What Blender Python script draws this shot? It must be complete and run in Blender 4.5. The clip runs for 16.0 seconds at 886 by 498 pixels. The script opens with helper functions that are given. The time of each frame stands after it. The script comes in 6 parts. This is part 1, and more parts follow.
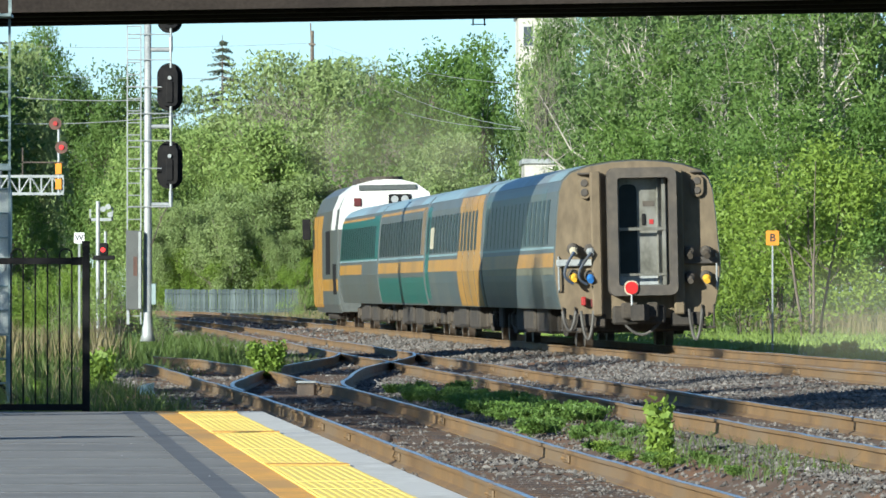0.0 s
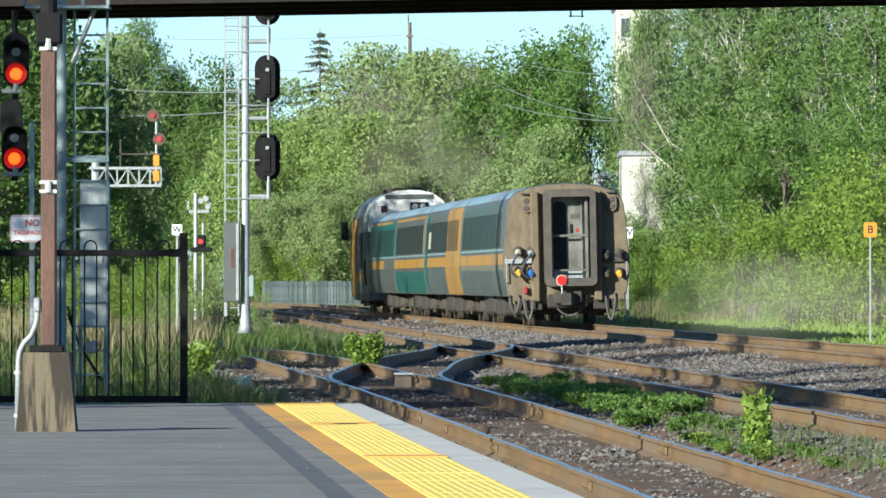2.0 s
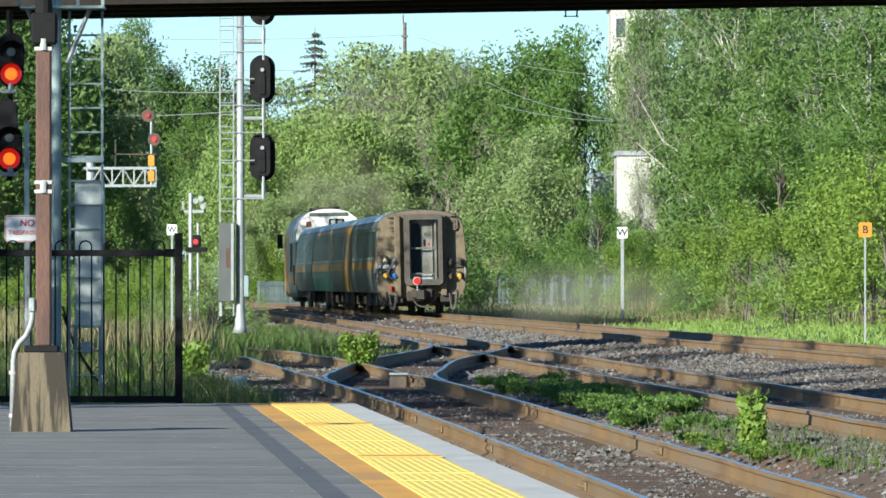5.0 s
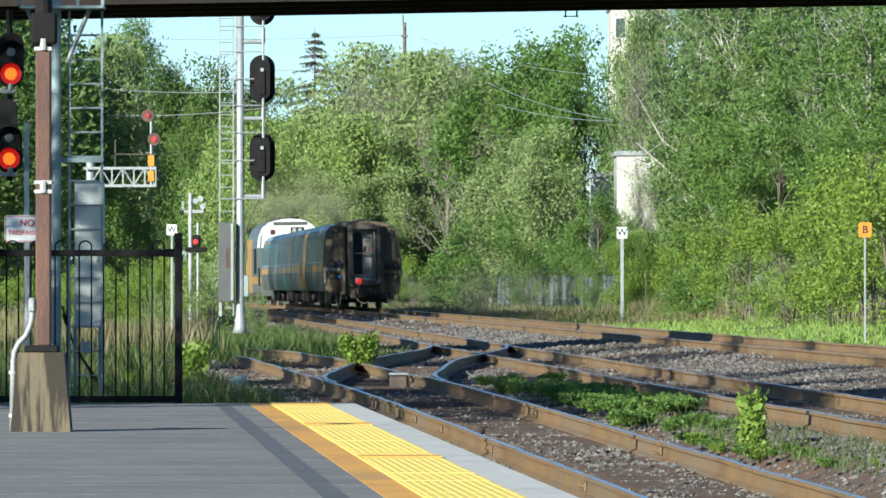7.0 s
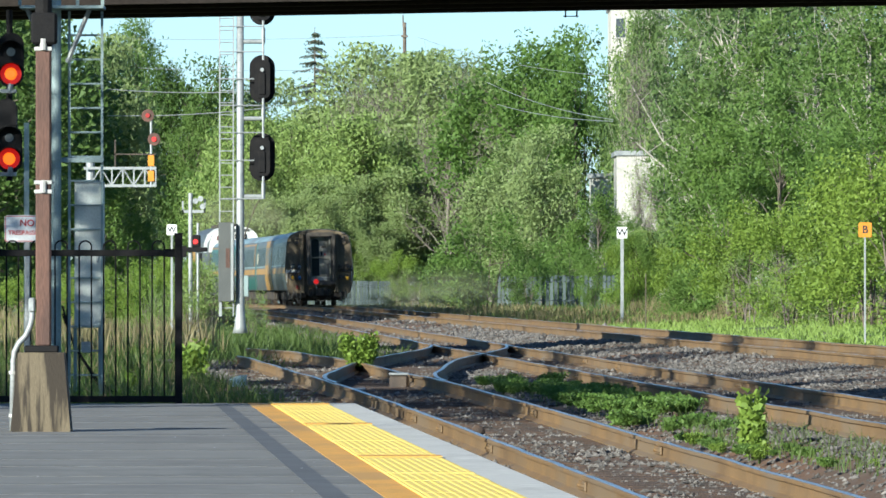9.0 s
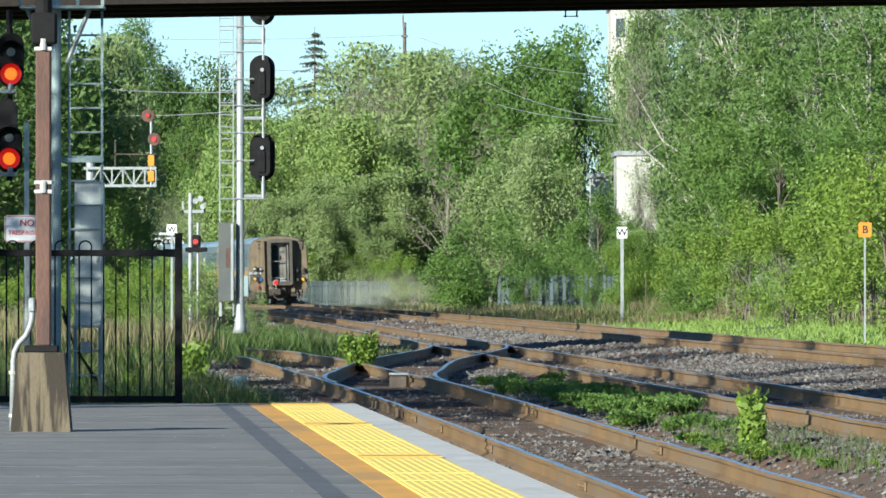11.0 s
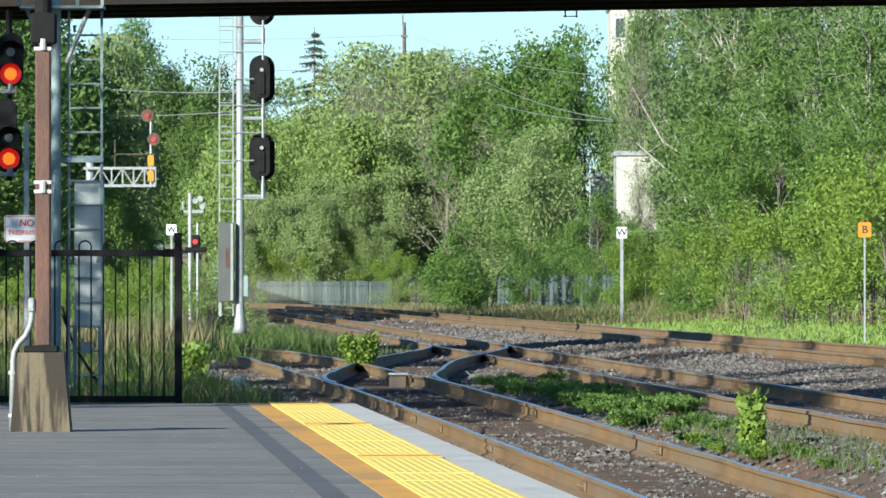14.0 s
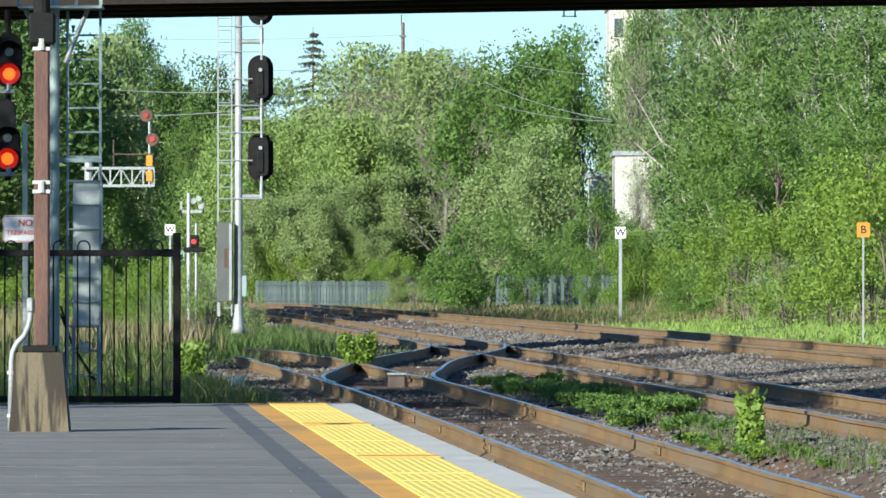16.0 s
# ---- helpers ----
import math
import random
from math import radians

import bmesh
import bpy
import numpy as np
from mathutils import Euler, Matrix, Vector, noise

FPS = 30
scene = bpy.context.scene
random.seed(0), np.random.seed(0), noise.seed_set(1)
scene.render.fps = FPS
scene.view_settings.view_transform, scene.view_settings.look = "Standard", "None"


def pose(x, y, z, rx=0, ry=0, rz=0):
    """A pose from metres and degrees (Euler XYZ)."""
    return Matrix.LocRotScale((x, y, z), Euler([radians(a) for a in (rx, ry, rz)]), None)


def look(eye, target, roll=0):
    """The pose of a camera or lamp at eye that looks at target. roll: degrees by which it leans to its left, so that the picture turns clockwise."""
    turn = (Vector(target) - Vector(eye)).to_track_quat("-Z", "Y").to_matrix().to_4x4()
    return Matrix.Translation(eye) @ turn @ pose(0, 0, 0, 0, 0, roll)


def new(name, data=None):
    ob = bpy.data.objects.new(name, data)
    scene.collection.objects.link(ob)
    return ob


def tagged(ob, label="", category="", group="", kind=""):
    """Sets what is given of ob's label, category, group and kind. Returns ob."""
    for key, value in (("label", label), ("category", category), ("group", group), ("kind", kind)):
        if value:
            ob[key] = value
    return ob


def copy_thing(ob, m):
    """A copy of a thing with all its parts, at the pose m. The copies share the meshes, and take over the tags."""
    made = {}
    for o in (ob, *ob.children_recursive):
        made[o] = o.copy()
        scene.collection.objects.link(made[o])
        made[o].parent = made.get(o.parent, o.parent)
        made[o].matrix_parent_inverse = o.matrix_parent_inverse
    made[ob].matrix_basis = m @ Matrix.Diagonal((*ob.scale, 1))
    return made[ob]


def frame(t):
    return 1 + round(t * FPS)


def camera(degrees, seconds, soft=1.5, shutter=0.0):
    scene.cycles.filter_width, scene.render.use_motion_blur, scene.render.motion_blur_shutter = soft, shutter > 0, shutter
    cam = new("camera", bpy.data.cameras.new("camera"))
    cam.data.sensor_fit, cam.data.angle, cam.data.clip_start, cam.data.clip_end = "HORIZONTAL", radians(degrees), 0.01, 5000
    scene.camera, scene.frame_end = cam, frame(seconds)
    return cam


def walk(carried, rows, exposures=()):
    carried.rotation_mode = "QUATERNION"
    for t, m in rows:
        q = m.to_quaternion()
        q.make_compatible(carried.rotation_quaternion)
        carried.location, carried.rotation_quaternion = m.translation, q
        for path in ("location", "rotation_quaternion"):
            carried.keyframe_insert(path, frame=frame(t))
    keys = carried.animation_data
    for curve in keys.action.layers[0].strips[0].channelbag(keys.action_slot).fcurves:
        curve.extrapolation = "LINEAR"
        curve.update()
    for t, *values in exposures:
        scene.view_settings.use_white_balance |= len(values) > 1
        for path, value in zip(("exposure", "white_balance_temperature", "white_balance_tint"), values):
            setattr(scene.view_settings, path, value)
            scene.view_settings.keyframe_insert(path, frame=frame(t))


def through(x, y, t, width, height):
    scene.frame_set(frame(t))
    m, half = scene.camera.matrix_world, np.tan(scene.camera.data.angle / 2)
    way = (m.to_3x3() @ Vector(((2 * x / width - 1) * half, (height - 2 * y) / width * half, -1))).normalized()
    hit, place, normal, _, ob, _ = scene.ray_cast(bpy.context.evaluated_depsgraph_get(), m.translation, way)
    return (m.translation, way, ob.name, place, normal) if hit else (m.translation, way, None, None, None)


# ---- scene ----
# Camera on a tripod on the platform, long lens; it pans at the start and then rests.
cam = camera(5.441, 16.0, soft=1.6)
EYE = (0, 0, 1.3)


def aim(pan, lift):
    """The camera's pose, panned to the left and tilted up by so many thousandths of a radian."""
    return pose(*EYE, 90 + math.degrees(lift / 1000), 0, math.degrees(pan / 1000))


walk(cam, [
    (0.0, aim(-9.91, 4.45)), (0.5, aim(-3.67, 3.33)), (1.0, aim(-1.0, 3.41)), (1.5, aim(0.57, 3.77)),
    (2.0, aim(0.56, 3.57)), (2.5, aim(-0.03, 3.58)), (3.0, aim(0.03, 3.58)), (3.5, aim(0.03, 3.58)),
    (4.0, aim(0.03, 3.58)), (6.5, aim(0, 3.58)), (9.0, aim(0, 3.58)), (11.5, aim(0, 3.58)), (13.5, aim(0, 3.58)),
    (14.0, aim(-0.03, 3.58)), (14.5, aim(-0.04, 3.58)), (15.0, aim(-0.02, 3.5)), (15.5, aim(-0.04, 3.47)),
    (16.0, aim(-0.18, 3.58))], exposures=[(0, 1.12, 5900, 1), (16, 1.12, 5900, 1)])

# ---- light: low afternoon sun from behind the camera and to its left, clear sky ----
SUN_FROM = Vector((-0.64, -0.77, 0.33)).normalized()
world = bpy.data.worlds.new("sky")
scene.world = world
world.use_nodes = True
wn = world.node_tree
sky = wn.nodes.new("ShaderNodeTexSky")
sky.sky_type = "NISHITA"
sky.sun_disc = False
sky.sun_elevation = math.asin(SUN_FROM.z)
sky.sun_rotation = math.atan2(SUN_FROM.x, SUN_FROM.y)
sky.air_density, sky.dust_density, sky.ozone_density = 0.7, 0.1, 4.0
wn.nodes["Background"].inputs["Strength"].default_value = 0.070
wn.links.new(sky.outputs["Color"], wn.nodes["Background"].inputs["Color"])
sun = new("sun", bpy.data.lights.new("sun", "SUN"))
sun.data.energy = 5.0
sun.data.angle = radians(0.5)
sun.data.color = (1.0, 0.92, 0.80)
sun.matrix_world = look(SUN_FROM * 100, (0, 0, 0))


# ---- materials ----
def material(name, c1, c2=None, rough=0.7, metal=0.0, scale=3.0, bump=0.0, fine=60.0, c3=None, random_tint=0.0, stretch=(1, 1, 1), spec=0.5, edge=0.15):
    """A surface with a coarse and a fine variation of its colour, in metres of the object's own space."""
    m = bpy.data.materials.new(name)
    m.use_nodes = True
    nt = m.node_tree
    b = nt.nodes["Principled BSDF"]
    b.inputs["Roughness"].default_value = rough
    b.inputs["Metallic"].default_value = metal
    b.inputs["Specular IOR Level"].default_value = spec
    co = nt.nodes.new("ShaderNodeTexCoord")
    mp = nt.nodes.new("ShaderNodeMapping")
    mp.inputs["Scale"].default_value = stretch
    nt.links.new(co.outputs["Object"], mp.inputs["Vector"])
    n1 = nt.nodes.new("ShaderNodeTexNoise")
    n1.inputs["Scale"].default_value = scale
    n1.inputs["Detail"].default_value = 5
    n2 = nt.nodes.new("ShaderNodeTexNoise")
    n2.inputs["Scale"].default_value = fine
    n2.inputs["Detail"].default_value = 3
    for q in (n1, n2):
        nt.links.new(mp.outputs["Vector"], q.inputs["Vector"])
    ramp = nt.nodes.new("ShaderNodeValToRGB")
    ramp.color_ramp.elements[0].position = 0.5 - edge
    ramp.color_ramp.elements[1].position = 0.5 + edge
    c2 = c2 or tuple(v * 0.75 for v in c1)
    ramp.color_ramp.elements[0].color = (*c1, 1)
    ramp.color_ramp.elements[1].color = (*c2, 1)
    nt.links.new(n1.outputs["Fac"], ramp.inputs["Fac"])
    mix = nt.nodes.new("ShaderNodeMix")
    mix.data_type = "RGBA"
    mix.blend_type = "MULTIPLY"
    mix.inputs["Factor"].default_value = 1.0
    fr = nt.nodes.new("ShaderNodeMapRange")
    fr.inputs["From Min"].default_value, fr.inputs["From Max"].default_value = 0.25, 0.75
    fr.inputs["To Min"].default_value, fr.inputs["To Max"].default_value = 0.75, 1.2
    nt.links.new(n2.outputs["Fac"], fr.inputs["Value"])
    nt.links.new(ramp.outputs["Color"], mix.inputs[6])
    nt.links.new(fr.outputs["Result"], mix.inputs[7])
    out = mix.outputs[2]
    if c3:
        n3 = nt.nodes.new("ShaderNodeTexNoise")
        n3.inputs["Scale"].default_value = scale * 0.31
        n3.inputs["Detail"].default_value = 6
        nt.links.new(mp.outputs["Vector"], n3.inputs["Vector"])
        r3 = nt.nodes.new("ShaderNodeMapRange")
        r3.inputs["From Min"].default_value, r3.inputs["From Max"].default_value = 0.5, 0.62
        nt.links.new(n3.outputs["Fac"], r3.inputs["Value"])
        m3 = nt.nodes.new("ShaderNodeMix")
        m3.data_type = "RGBA"
        m3.inputs[7].default_value = (*c3, 1)
        nt.links.new(r3.outputs["Result"], m3.inputs["Factor"])
        nt.links.new(out, m3.inputs[6])
        out = m3.outputs[2]
    if random_tint:
        oi = nt.nodes.new("ShaderNodeObjectInfo")
        gi = nt.nodes.new("ShaderNodeNewGeometry")
        ad = nt.nodes.new("ShaderNodeMath")
        ad.operation = "ADD"
        nt.links.new(oi.outputs["Random"], ad.inputs[0])
        nt.links.new(gi.outputs["Random Per Island"], ad.inputs[1])
        rr = nt.nodes.new("ShaderNodeMapRange")
        rr.inputs["From Max"].default_value = 2.0
        rr.inputs["To Min"].default_value, rr.inputs["To Max"].default_value = 1 - random_tint, 1 + random_tint
        nt.links.new(ad.outputs[0], rr.inputs["Value"])
        mx = nt.nodes.new("ShaderNodeMix")
        mx.data_type = "RGBA"
        mx.blend_type = "MULTIPLY"
        mx.inputs["Factor"].default_value = 1.0
        nt.links.new(out, mx.inputs[6])
        nt.links.new(rr.outputs["Result"], mx.inputs[7])
        out = mx.outputs[2]
    nt.links.new(out, b.inputs["Base Color"])
    if bump:
        bp = nt.nodes.new("ShaderNodeBump")
        bp.inputs["Strength"].default_value = bump
        bp.inputs["Distance"].default_value = 0.02
        nt.links.new(n2.outputs["Fac"], bp.inputs["Height"])
        nt.links.new(bp.outputs["Normal"], b.inputs["Normal"])
    return m


def leaf_material(name, c1, c2, through=0.35):
    """Leaves: each one of its own tint, with light coming through."""
    m = bpy.data.materials.new(name)
    m.use_nodes = True
    nt = m.node_tree
    b = nt.nodes["Principled BSDF"]
    b.inputs["Roughness"].default_value = 0.55
    b.inputs["Specular IOR Level"].default_value = 0.3
    gi = nt.nodes.new("ShaderNodeNewGeometry")
    oi = nt.nodes.new("ShaderNodeObjectInfo")
    co = nt.nodes.new("ShaderNodeTexCoord")
    nz = nt.nodes.new("ShaderNodeTexNoise")
    nz.inputs["Scale"].default_value = 0.6
    nt.links.new(co.outputs["Object"], nz.inputs["Vector"])
    a1 = nt.nodes.new("ShaderNodeMath")
    a1.operation = "MULTIPLY_ADD"
    a1.inputs[1].default_value = 0.45
    nt.links.new(gi.outputs["Random Per Island"], a1.inputs[0])
    a2 = nt.nodes.new("ShaderNodeMath")
    a2.operation = "MULTIPLY_ADD"
    a2.inputs[1].default_value = 0.35
    nt.links.new(oi.outputs["Random"], a2.inputs[0])
    a3 = nt.nodes.new("ShaderNodeMath")
    a3.operation = "MULTIPLY"
    a3.inputs[1].default_value = 0.4
    nt.links.new(nz.outputs["Fac"], a3.inputs[0])
    nt.links.new(a3.outputs[0], a2.inputs[2])
    nt.links.new(a2.outputs[0], a1.inputs[2])
    mix = nt.nodes.new("ShaderNodeMix")
    mix.data_type = "RGBA"
    mix.inputs[6].default_value = (*c1, 1)
    mix.inputs[7].default_value = (*c2, 1)
    nt.links.new(a1.outputs[0], mix.inputs["Factor"])
    nt.links.new(mix.outputs[2], b.inputs["Base Color"])
    tr = nt.nodes.new("ShaderNodeBsdfTranslucent")
    nt.links.new(mix.outputs[2], tr.inputs["Color"])
    ms = nt.nodes.new("ShaderNodeMixShader")
    ms.inputs["Fac"].default_value = through
    nt.links.new(b.outputs[0], ms.inputs[1])
    nt.links.new(tr.outputs[0], ms.inputs[2])
    nt.links.new(ms.outputs[0], nt.nodes["Material Output"].inputs["Surface"])
    return m


def glow(name, colour, strength):
    m = bpy.data.materials.new(name)
    m.use_nodes = True
    b = m.node_tree.nodes["Principled BSDF"]
    b.inputs["Base Color"].default_value = (*(0.3 * v for v in colour), 1)
    b.inputs["Emission Color"].default_value = (*colour, 1)
    b.inputs["Emission Strength"].default_value = strength
    return m


M_GRASS = material("grass_soil", (0.080, 0.106, 0.028), (0.128, 0.132, 0.056), 0.95, scale=0.35, fine=9, bump=0.6, c3=(0.080, 0.141, 0.024))
M_BALLAST = material("ballast_bed", (0.098, 0.056, 0.031), (0.118, 0.080, 0.052), 0.95, scale=0.8, fine=12, bump=1.0, c3=(0.165, 0.080, 0.036))
M_STONE = material("ballast_stone", (0.072, 0.064, 0.057), (0.145, 0.133, 0.121), 0.9, scale=0.7, fine=20, random_tint=0.85)
M_TIE = material("sleeper_wood", (0.085, 0.049, 0.029), (0.046, 0.033, 0.026), 0.9, scale=3, fine=40, bump=0.6, random_tint=0.3)
M_RUST = material("rail_rust", (0.185, 0.112, 0.045), (0.125, 0.076, 0.034), 0.75, scale=0.8, fine=30, bump=0.2, c3=(0.15, 0.105, 0.06))
M_RAILTOP = material("rail_running_surface", (0.50, 0.49, 0.47), (0.36, 0.34, 0.31), 0.28, 0.9, scale=0.6, fine=12)
M_IRON = material("dark_oily_iron", (0.055, 0.045, 0.04), (0.10, 0.075, 0.055), 0.6, 0.4, scale=4)
M_ASPHALT = material("asphalt", (0.132, 0.127, 0.119), (0.190, 0.182, 0.167), 0.9, scale=0.7, fine=5, bump=0.3, c3=(0.170, 0.163, 0.150))
# joint tar, and the tone of the shadow painted along the platform
M_TAR_SHADE = material("tar_seal_and_shade", (0.078, 0.078, 0.081), (0.106, 0.106, 0.108), 0.8, scale=0.8, fine=5)
M_YELLOW = material("tactile_yellow", (0.78, 0.57, 0.11), (0.86, 0.66, 0.17), 0.6, scale=0.7, fine=8, bump=0.2, c3=(0.74, 0.54, 0.11))
M_ORANGE = material("orange_paint", (0.70, 0.35, 0.045), (0.60, 0.30, 0.05), 0.7, scale=0.8, fine=8, c3=(0.48, 0.26, 0.06))
M_CONC = material("pale_concrete", (0.54, 0.525, 0.485), (0.45, 0.435, 0.40), 0.9, scale=0.9, fine=8, bump=0.3, c3=(0.50, 0.485, 0.45))
# concrete with sharp dark streaks drawn out along its height
M_CONC_STREAKED = material("streaked_concrete", (0.140, 0.112, 0.072), (0.036, 0.028, 0.020), 0.95, scale=1.9, fine=40, bump=0.4, stretch=(6, 6, 0.12), edge=0.05)
M_BRIDGE = material("bridge_steel", (0.032, 0.026, 0.022), (0.022, 0.018, 0.016), 0.9, scale=0.6, fine=15, spec=0.1)
M_BLACK = material("black_paint", (0.012, 0.012, 0.013), (0.018, 0.017, 0.017), 0.8, scale=5, spec=0.08)
M_GALV = material("galvanised_steel", (0.33, 0.345, 0.34), (0.26, 0.275, 0.28), 0.55, 0.3, scale=3, fine=30)
M_GREYGREEN = material("grey_green_paint", (0.25, 0.315, 0.315), (0.20, 0.26, 0.26), 0.6, scale=2.5)
M_CABINET = material("cabinet_grey", (0.50, 0.53, 0.50), (0.43, 0.46, 0.44), 0.6, scale=1.6)
M_WHITE = material("white_paint", (0.42, 0.42, 0.40), (0.34, 0.34, 0.32), 0.6, scale=2)
M_POLE = material("weathered_brown_pole", (0.12, 0.062, 0.045), (0.075, 0.042, 0.033), 0.85, scale=4, fine=30, stretch=(2, 2, 0.4), bump=0.3)
M_BARK = material("bark", (0.17, 0.14, 0.11), (0.10, 0.08, 0.065), 0.95, scale=3, fine=25, bump=0.5)
M_PALEBARK = material("pale_bark", (0.42, 0.39, 0.33), (0.27, 0.25, 0.21), 0.9, scale=2.5, fine=20, bump=0.3)


# ---- mesh helpers ----
def mesh(name, verts, faces, mats, index=None, smooth=False):
    me = bpy.data.meshes.new(name)
    me.from_pydata([tuple(v) for v in verts], [], faces)
    for m in (mats if isinstance(mats, (list, tuple)) else [mats]):
        me.materials.append(m)
    if index is not None:
        me.polygons.foreach_set("material_index", index)
    if smooth:
        me.polygons.foreach_set("use_smooth", [True] * len(me.polygons))
    me.update()
    return me


def put(name, me, parent=None, m=None, label="", category="", group="", kind=""):
    ob = new(name, me)
    if parent is not None:
        ob.parent = parent
    if m is not None:
        ob.matrix_basis = m
    return tagged(ob, label, category, group, kind)


class Solid:
    """Gathers boxes, tubes and swept shapes into one mesh."""

    def __init__(self):
        self.v, self.f = [], []

    def add(self, verts, faces):
        k = len(self.v)
        self.v += [tuple(v) for v in verts]
        self.f += [tuple(i + k for i in q) for q in faces]
        return self

    def box(self, x0, y0, z0, x1, y1, z1, b=0.0):
        """A block with its upright and lying edges cut back by b."""
        bm = bmesh.new()
        bmesh.ops.create_cube(bm, size=1.0)
        for v in bm.verts:
            v.co = Vector(((x0 + x1) / 2 + v.co.x * (x1 - x0), (y0 + y1) / 2 + v.co.y * (y1 - y0), (z0 + z1) / 2 + v.co.z * (z1 - z0)))
        if b:
            bmesh.ops.bevel(bm, geom=bm.edges[:], offset=b, segments=1, affect="EDGES")
        bm.verts.index_update()
        self.add([v.co[:] for v in bm.verts], [[v.index for v in q.verts] for q in bm.faces])
        bm.free()
        return self

    def tube(self, points, radii, n=8, caps=True):
        """A round tube along points; radii: one, or one for each point."""
        pts = [Vector(p) for p in points]
        if not isinstance(radii, (list, tuple)):
            radii = [radii] * len(pts)
        k0 = len(self.v)
        up = None
        for i, p in enumerate(pts):
            t = (pts[min(i + 1, len(pts) - 1)] - pts[max(i - 1, 0)]).normalized()
            if up is None:
                up = Vector((0, 0, 1)) if abs(t.z) < 0.9 else Vector((1, 0, 0))
            a = t.cross(up)
            if a.length < 1e-4:
                a = t.cross(Vector((0, 1, 0.3)))
            a.normalize()
            c = t.cross(a)
            up = a.cross(t)
            for j in range(n):
                w = 2 * math.pi * j / n
                self.v.append(tuple(p + (a * math.cos(w) + c * math.sin(w)) * radii[i]))
        for i in range(len(pts) - 1):
            for j in range(n):
                q = k0 + i * n
                self.f.append((q + j, q + (j + 1) % n, q + n + (j + 1) % n, q + n + j))
        if caps:
            self.f.append(tuple(k0 + j for j in range(n))[::-1])
            e = k0 + (len(pts) - 1) * n
            self.f.append(tuple(e + j for j in range(n)))
        return self

    def plate(self, outline, axis, a, b):
        """An outline in the plane across axis (x, y or z), pulled from a to b."""
        n = len(outline)

        def at(p, w):
            return {"x": (w, p[0], p[1]), "y": (p[0], w, p[1]), "z": (p[0], p[1], w)}[axis]
        self.add([at(p, a) for p in outline] + [at(p, b) for p in outline],
                 [tuple(range(n))[::-1], tuple(range(n, 2 * n))] + [(i, (i + 1) % n, n + (i + 1) % n, n + i) for i in range(n)])
        return self

    def mesh(self, name, mat, smooth=False):
        me = mesh(name, self.v, self.f, mat, smooth=False)
        bm = bmesh.new()
        bm.from_mesh(me)
        bmesh.ops.recalc_face_normals(bm, faces=bm.faces)
        bm.to_mesh(me)
        bm.free()
        if smooth:
            me.polygons.foreach_set("use_smooth", [True] * len(me.polygons))
        return me


def part(name, solid, mat, parent, label="", m=None, smooth=False):
    return put(name, solid.mesh(name, mat, smooth), parent, m, label)


def oval(cx, cz, w, h, r, n=5):
    """A rectangle with round corners as an outline."""
    pts = []
    for sx, sz, a0 in ((1, 1, 0), (-1, 1, 90), (-1, -1, 180), (1, -1, 270)):
        for i in range(n):
            a = radians(a0 + 90 * i / (n - 1))
            pts.append((cx + sx * (w / 2 - r) + r * math.cos(a), cz + sz * (h / 2 - r) + r * math.sin(a)))
    return pts


def smooth_line(rows, step):
    """A curve through rows (y, x, z), sampled every step metres of y."""
    rows = np.array(rows, float)
    ys = np.arange(rows[0, 0], rows[-1, 0] + 1e-6, step)
    out = []
    slopes = np.gradient(rows[:, 1], rows[:, 0]), np.gradient(rows[:, 2], rows[:, 0])
    for y in ys:
        i = min(max(np.searchsorted(rows[:, 0], y) - 1, 0), len(rows) - 2)
        h = rows[i + 1, 0] - rows[i, 0]
        t = (y - rows[i, 0]) / h
        v = []
        for c in (0, 1):
            p0, p1, m0, m1 = rows[i, c + 1], rows[i + 1, c + 1], slopes[c][i] * h, slopes[c][i + 1] * h
            v.append((2 * t**3 - 3 * t**2 + 1) * p0 + (t**3 - 2 * t**2 + t) * m0 + (-2 * t**3 + 3 * t**2) * p1 + (t**3 - t**2) * m1)
        out.append((v[0], y, v[1]))
    return out


# ---- the lines of the tracks: distance along the view, sideways, height of the rail's head ----
LINE_A = [(40, 3.0, -0.2), (60, 2.33, -0.2), (75, 1.73, -0.18), (87, 1.21, -0.16), (106, 0.17, -0.06), (119, -0.64, 0.02), (134, -1.4, 0.02),
          (161, -2.75, 0.02), (172, -3.55, 0.02), (183, -4.6, 0.0)]
LINE_X = [(117, -0.50, 0.023), (122, -0.75, 0.024), (140, -0.74, 0.024), (153, -0.52, 0.03), (168, 0.03, 0.03), (180, 0.46, 0.033), (190, 0.53, 0.033)]
LINE_B = [(40, 6.35, 0.0), (70, 5.2, 0.03), (100, 4.0, 0.04), (130, 2.84, 0.03), (162, 1.63, 0.03), (187, 0.62, 0.03), (218, -0.45, 0.03),
          (246, -1.55, 0.03), (300, -3.45, 0.03), (355, -5.7, 0.03), (427, -9.1, 0.03), (480, -12.1, 0.02), (560, -18.2, 0.0), (760, -45, 0.0)]


def line_c(d):
    return 5.63 - 0.0440 * (d - 182) - (0.00026 * (d - 460) ** 2 if d > 460 else 0)


def height_c(d):
    return 0.17 if d < 420 else max(0.0, 0.17 - 0.0008 * (d - 420))


LINE_C = [(d, line_c(d), height_c(d)) for d in range(40, 800, 20)]


